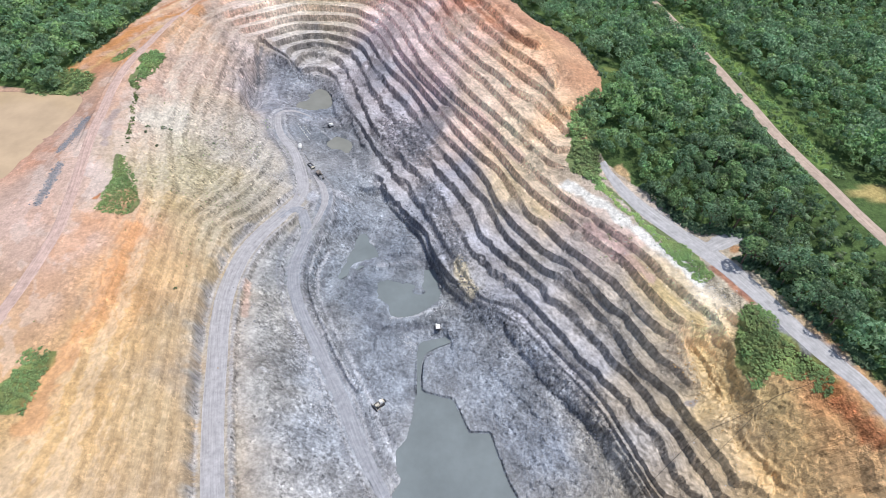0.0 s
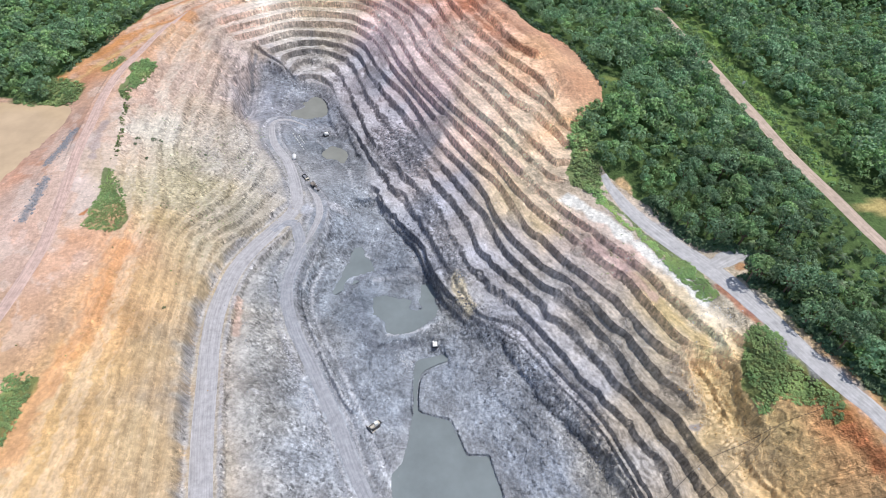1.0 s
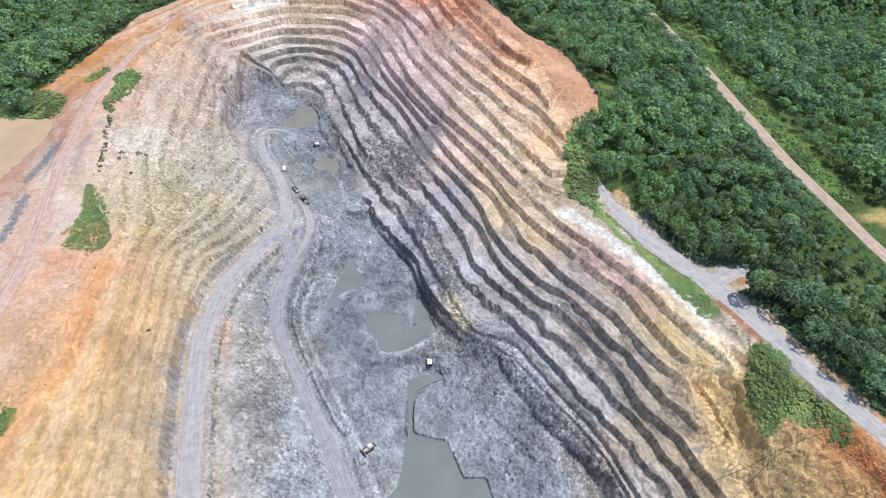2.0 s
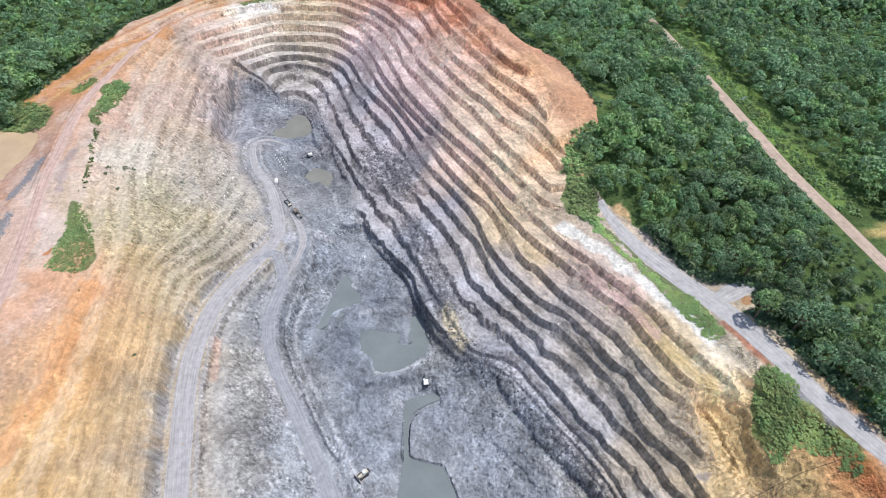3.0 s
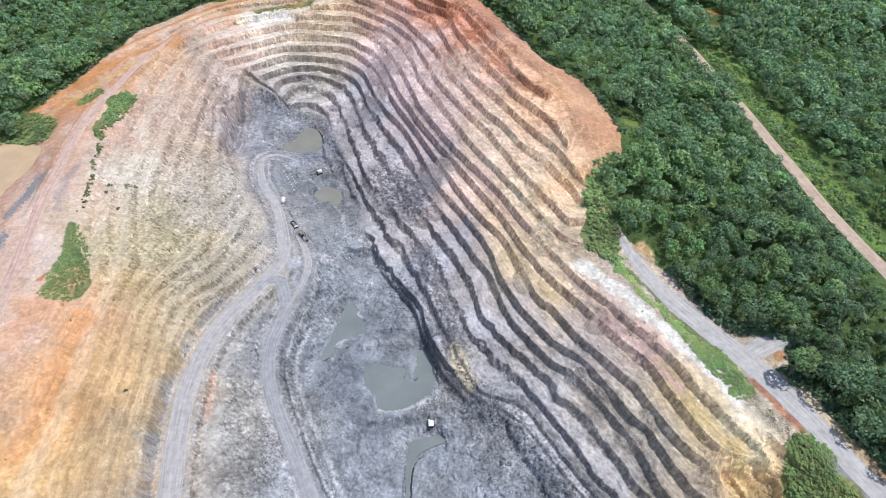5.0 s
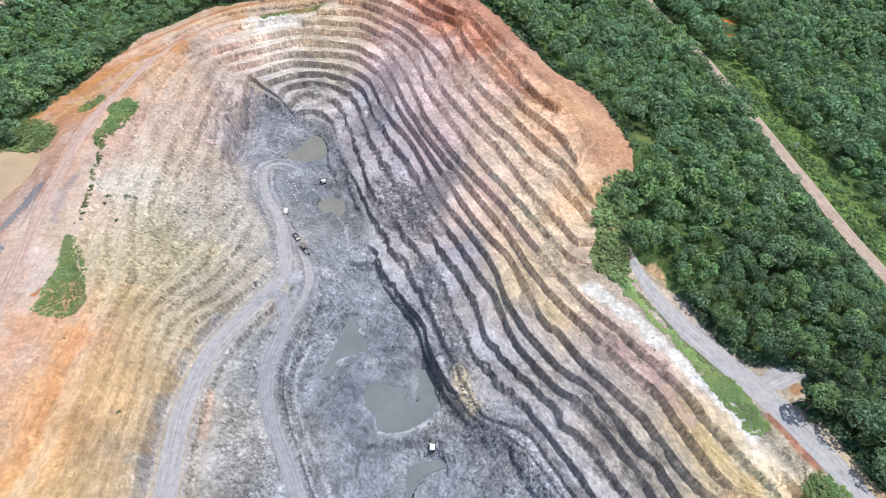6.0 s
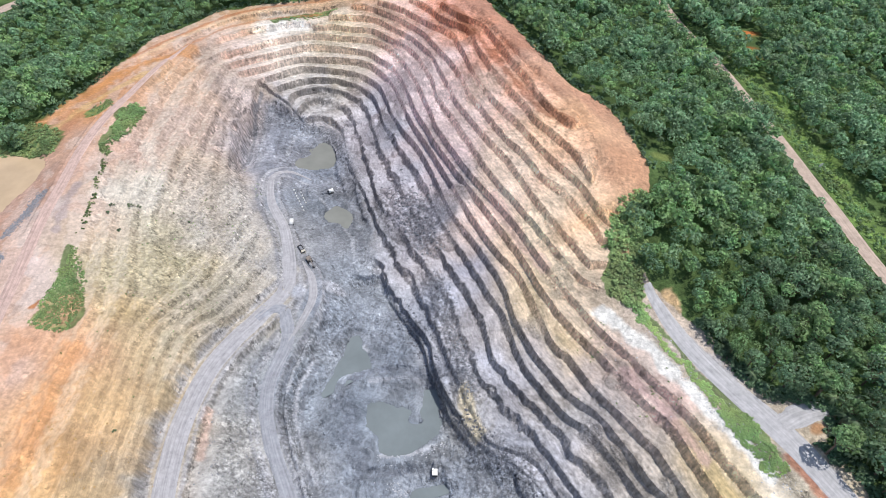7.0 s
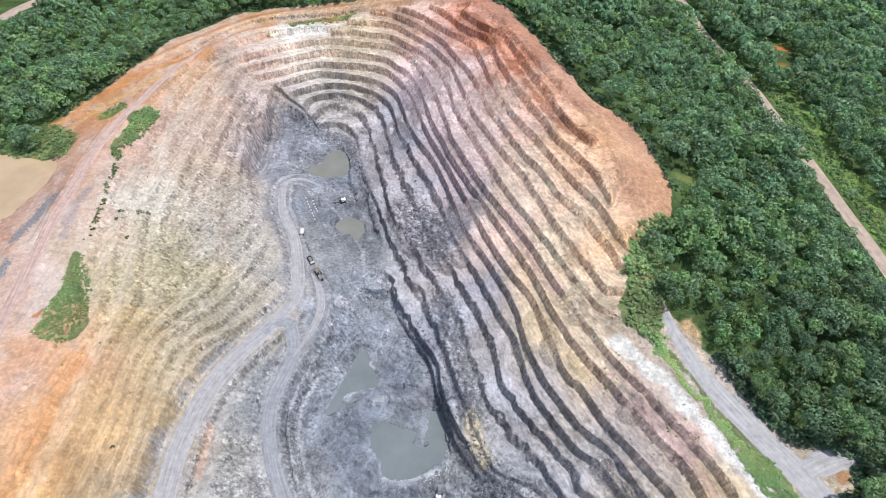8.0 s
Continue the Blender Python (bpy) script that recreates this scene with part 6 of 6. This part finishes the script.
def excavator(x, y, yaw, paint, label, reach=1.0, arm=None):
    arm = arm or paint
    top = place("excavator", x, y, yaw, label, "excavator")
    for sgn in (-1, 1):
        part("track", made(track_shape, sgn * 1.25 - 0.3, sgn * 1.25 + 0.3, -2.0, 2.0, 0.9), DARKSTEEL, top)
    part("undercarriage", made(block, -1.0, 1.0, -1.1, 1.1, 0.35, 1.05), DARKSTEEL, top)
    house = part("house", made(block, -1.35, 1.35, -2.3, 1.0, 1.1, 2.2, (0.05, 0.05, 0.15, 0.05)), paint, top)
    part("counterweight", made(block, -1.3, 1.3, -2.75, -2.3, 1.15, 2.1, (0.1, 0.1, 0.2, 0)), DARKSTEEL, house, "dark counterweight")
    cab = part("cab", made(block, -1.35, -0.35, -0.35, 1.25, 2.2, 3.05, (0.08, 0.05, 0.05, 0.25)), paint, top)
    part("window", made(block, -1.2, -0.5, 1.0, 1.24, 2.3, 2.9, (0, 0, 0, 0.2), 0.02), CABGLASS, cab, "dark cab windscreen")
    part("boom", made(arm_shape, [(0.8, 1.9), (2.4 * reach, 4.2), (4.9 * reach, 3.7)], 0.45, [0.6, 0.8, 0.45]), arm, top)
    part("stick", made(arm_shape, [(4.7 * reach, 3.8), (6.0 * reach, 1.2)], 0.35, [0.55, 0.35]), arm, top)
    part("bucket", made(block, -0.6, 0.6, 5.4 * reach, 6.4 * reach, 0.25, 1.25, (0.05, 0.05, 0.3, 0.05)), DARKSTEEL, top, "dark digging bucket")


def bulldozer(x, y, yaw):
    top = place("bulldozer", x, y, yaw, "cream bulldozer with dark blade on the pit floor", "bulldozer")
    for sgn in (-1, 1):
        part("track", made(track_shape, sgn * 1.1 - 0.32, sgn * 1.1 + 0.32, -2.0, 1.9, 1.1), DARKSTEEL, top)
    part("hull", made(block, -0.75, 0.75, -2.1, 1.2, 0.6, 1.5), CREAM, top)
    hood = part("hood", made(block, -0.6, 0.6, 0.1, 2.2, 1.5, 2.15, (0.05, 0.05, 0, 0.1)), CREAM, top)
    part("exhaust", made(tube, (0.3, 0.9, 2.1), (0.3, 0.9, 3.0), 0.08, 0.08), DARKSTEEL, hood, "dark exhaust stack")
    cab = part("cab", made(block, -0.8, 0.8, -1.5, 0.1, 1.5, 3.0, (0.12, 0.12, 0.1, 0.2)), WHITE, top, "pale canopy cab")
    part("window", made(block, -0.6, 0.6, 0.0, 0.12, 1.9, 2.6, bevel=0.02), CABGLASS, cab, "dark cab window")
    part("tank", made(block, -0.85, 0.85, -2.3, -1.5, 1.3, 2.0), CREAM, top)
    for sgn in (-1, 1):
        part("push_arm", made(block, sgn * 1.6 - 0.12, sgn * 1.6 + 0.12, 0.2, 2.9, 0.5, 0.8), CREAM, top)
    part("blade", made(block, -2.1, 2.1, 2.7, 3.0, 0.1, 1.4, (0.05, 0.05, -0.15, 0.2)), DARKSTEEL, top, "dark steel blade")
    part("ripper", made(block, -0.9, 0.9, -3.1, -2.3, 0.6, 1.0), DARKSTEEL, top)
    top.scale = (1.22, 1.22, 1.22)


def wheel(top, x, y, r, w):
    bm = bmesh.new()
    bmesh.ops.create_cone(bm, cap_ends=True, segments=14, radius1=r, radius2=r, depth=w, matrix=Matrix.Translation((x, y, r)) @ Matrix.Rotation(math.pi / 2, 4, "Y"))
    bmesh.ops.bevel(bm, geom=[e for e in bm.edges], offset=0.06, segments=1, affect="EDGES")
    tyre = part("wheel", bm, TYRE, top)
    bm = bmesh.new()
    bmesh.ops.create_cone(bm, cap_ends=True, segments=10, radius1=r * 0.5, radius2=r * 0.45, depth=w + 0.04, matrix=Matrix.Translation((x, y, r)) @ Matrix.Rotation(math.pi / 2, 4, "Y"))
    part("rim", bm, DARKSTEEL, tyre)


def dump_truck(x, y, yaw, paint, label):
    top = place("dump_truck", x, y, yaw, label, "truck")
    for yy in (2.3, -1.2, -2.5):
        for sgn in (-1, 1):
            wheel(top, sgn * 1.05, yy, 0.55, 0.45)
    part("chassis", made(block, -0.5, 0.5, -3.2, 3.2, 0.6, 0.95), DARKSTEEL, top)
    cab = part("cab", made(block, -1.2, 1.2, 1.6, 3.5, 0.8, 2.7, (0.08, 0.08, 0.05, 0.3)), paint, top)
    part("windscreen", made(block, -1.0, 1.0, 3.2, 3.45, 1.7, 2.5, (0, 0, 0, 0.18), 0.02), CABGLASS, cab, "dark windscreen")
    bm = bmesh.new()
    block(bm, -1.25, 1.25, -3.4, 1.4, 1.05, 1.25)
    for sgn in (-1, 1):
        block(bm, sgn * 1.2 - 0.08, sgn * 1.2 + 0.08, -3.4, 1.4, 1.2, 2.3)
    block(bm, -1.25, 1.25, 1.25, 1.4, 1.2, 2.6)
    block(bm, -1.25, 1.25, -3.45, -3.3, 1.2, 2.2)
    part("bed", bm, DARKSTEEL, top, "open dark steel tipping bed")
    part("load", made(block, -1.1, 1.1, -3.2, 1.2, 1.25, 2.15, (0.4, 0.4, 0.6, 0.5), 0.2), ROCK, top, "heaped grey rock load")


excavator(-3.0, 185.0, 5, WHITE, "white excavator with a dusty grey arm on the rock dam", 0.9, ROCK)
excavator(-87.6, 363.2, 120, WHITE, "white excavator with a grey arm on the far floor", 0.9, ROCK)
excavator(-84.0, 292.5, 215, YELLOW, "dusty excavator parked beside the haul road", 1.0)
dump_truck(-90.8, 301.2, 218, CREAM, "pale dump truck with dark bed beside the haul road")
bulldozer(-33.2, 136.6, 132)


def tank(x, y, yaw):
    top = place("water_tank", x, y, yaw, "white cylindrical tank lying beside the haul road", "tank")
    bm = bmesh.new()
    bmesh.ops.create_cone(bm, cap_ends=True, segments=20, radius1=1.35, radius2=1.35, depth=4.6, matrix=Matrix.Translation((0, 0, 1.7)) @ Matrix.Rotation(math.pi / 2, 4, "X"))
    bmesh.ops.bevel(bm, geom=[e for e in bm.edges if e.calc_length() < 1], offset=0.35, segments=2, affect="EDGES")
    shell = part("shell", bm, WHITE, top, smooth=True)
    part("hatch", made(tube, (0, 0.4, 2.95), (0, 0.4, 3.2), 0.35, 0.35, 12), WHITE, shell)
    for y0 in (-1.5, 1.5):
        part("saddle", made(block, -1.2, 1.2, y0 - 0.2, y0 + 0.2, 0, 0.75), DARKSTEEL, top)


tank(-102.6, 323.6, 8)

BAGCLOTH = plain_material("white_woven_bag", (0.80, 0.80, 0.78), 0.8, 0.1, 3.0, 0.02)


def bag(x, y, yaw):
    bm = bmesh.new()
    block(bm, -0.5, 0.5, -0.5, 0.5, 0, 0.95, (0.12, 0.12, 0.12, 0.12), 0.18)
    me = bpy.data.meshes.new("sack")
    bm.to_mesh(me)
    bm.free()
    me.materials.append(BAGCLOTH)
    ob = new("sack", me)
    ob.matrix_world = pose(x, y, float(height(np.array([x]), np.array([y]))[0]) - 0.02, 0, 0, yaw)
    tagged(ob, "white bulk sack standing on the pit floor", "sack", "rows of white sacks on the floor")


for k in range(8):
    bag(-110.8 + k * 1.55, 358.6 - k * 2.65, 20 + 7 * k)
for k in range(5):
    bag(-106.6 + k * 1.5, 359.0 - k * 2.7, 5 + 9 * k)


def signboard(x, y, yaw):
    top = place("signboard", x, y, yaw, "white signboard on two posts beside the dirt road", "sign", "roadside signs")
    for sgn in (-1, 1):
        part("post", made(tube, (sgn * 1.0, 0, -0.3), (sgn * 1.0, 0, 3.6), 0.07, 0.07), DARKSTEEL, top)
    part("board", made(block, -1.5, 1.5, -0.06, 0.06, 1.4, 3.6, bevel=0.02), WHITE, top, "blank white board")


signboard(198.0, 336.2, 25)


def laid_line(points, radius, label):
    """A cable lying over the benches, hanging free across the hollows."""
    s = spline(points, 1.0)
    z = height(s[:, 0], s[:, 1]) + 0.25
    for _ in range(30):
        z[1:-1] = np.maximum(z[1:-1], 0.5 * (z[:-2] + z[2:]) - 0.02)
    cu = bpy.data.curves.new("cable", "CURVE")
    cu.dimensions, cu.bevel_depth, cu.bevel_resolution = "3D", radius, 1
    sp = cu.splines.new("POLY")
    sp.points.add(len(s) - 1)
    for p, (a, b), c in zip(sp.points, s[:, :2], z):
        p.co = (a, b, c, 1)
    cu.materials.append(DARKSTEEL)
    tagged(new("cable", cu), label, "cable", "cables over the benches")


laid_line([(158, 117), (152.7, 115.1), (142.5, 113.6), (126.6, 109.2), (113.8, 105.8), (104, 99.5), (98, 95.1), (90, 90), (84, 87)], 0.07, "dark cable laid down over the pit benches")
laid_line([(140, 112.8), (131, 106.5), (122, 100), (112, 94)], 0.06, "dark cable branching down the ochre slope")

# dead grey trunk and slender roadside tree
def snag(x, y, yaw, tall, lean, label):
    top = place("dead_tree", x, y, yaw, label, "tree", "dead trees")
    bm = bmesh.new()
    tube(bm, (0, 0, -0.3), (lean, 0, tall), 0.28, 0.08, 7)
    part("trunk", bm, PALEWOOD, top)
    for k in range(4):
        a = k * 1.7
        h = tall * (0.45 + 0.13 * k)
        part("branch", made(tube, (lean * h / tall, 0, h), (lean * h / tall + 1.8 * math.cos(a), 1.8 * math.sin(a), h + 1.4), 0.1, 0.03, 5), PALEWOOD, top)


PALEWOOD = plain_material("bleached_wood", (0.48, 0.44, 0.38), 0.85, 0.2, 3.0, 0.02)
snag(166, 181, 40, 15, 2.5, "bleached dead tree standing among green forest crowns")
snag(122, 392, 10, 17, 2.0, "pale bare trunk standing at the forest edge")
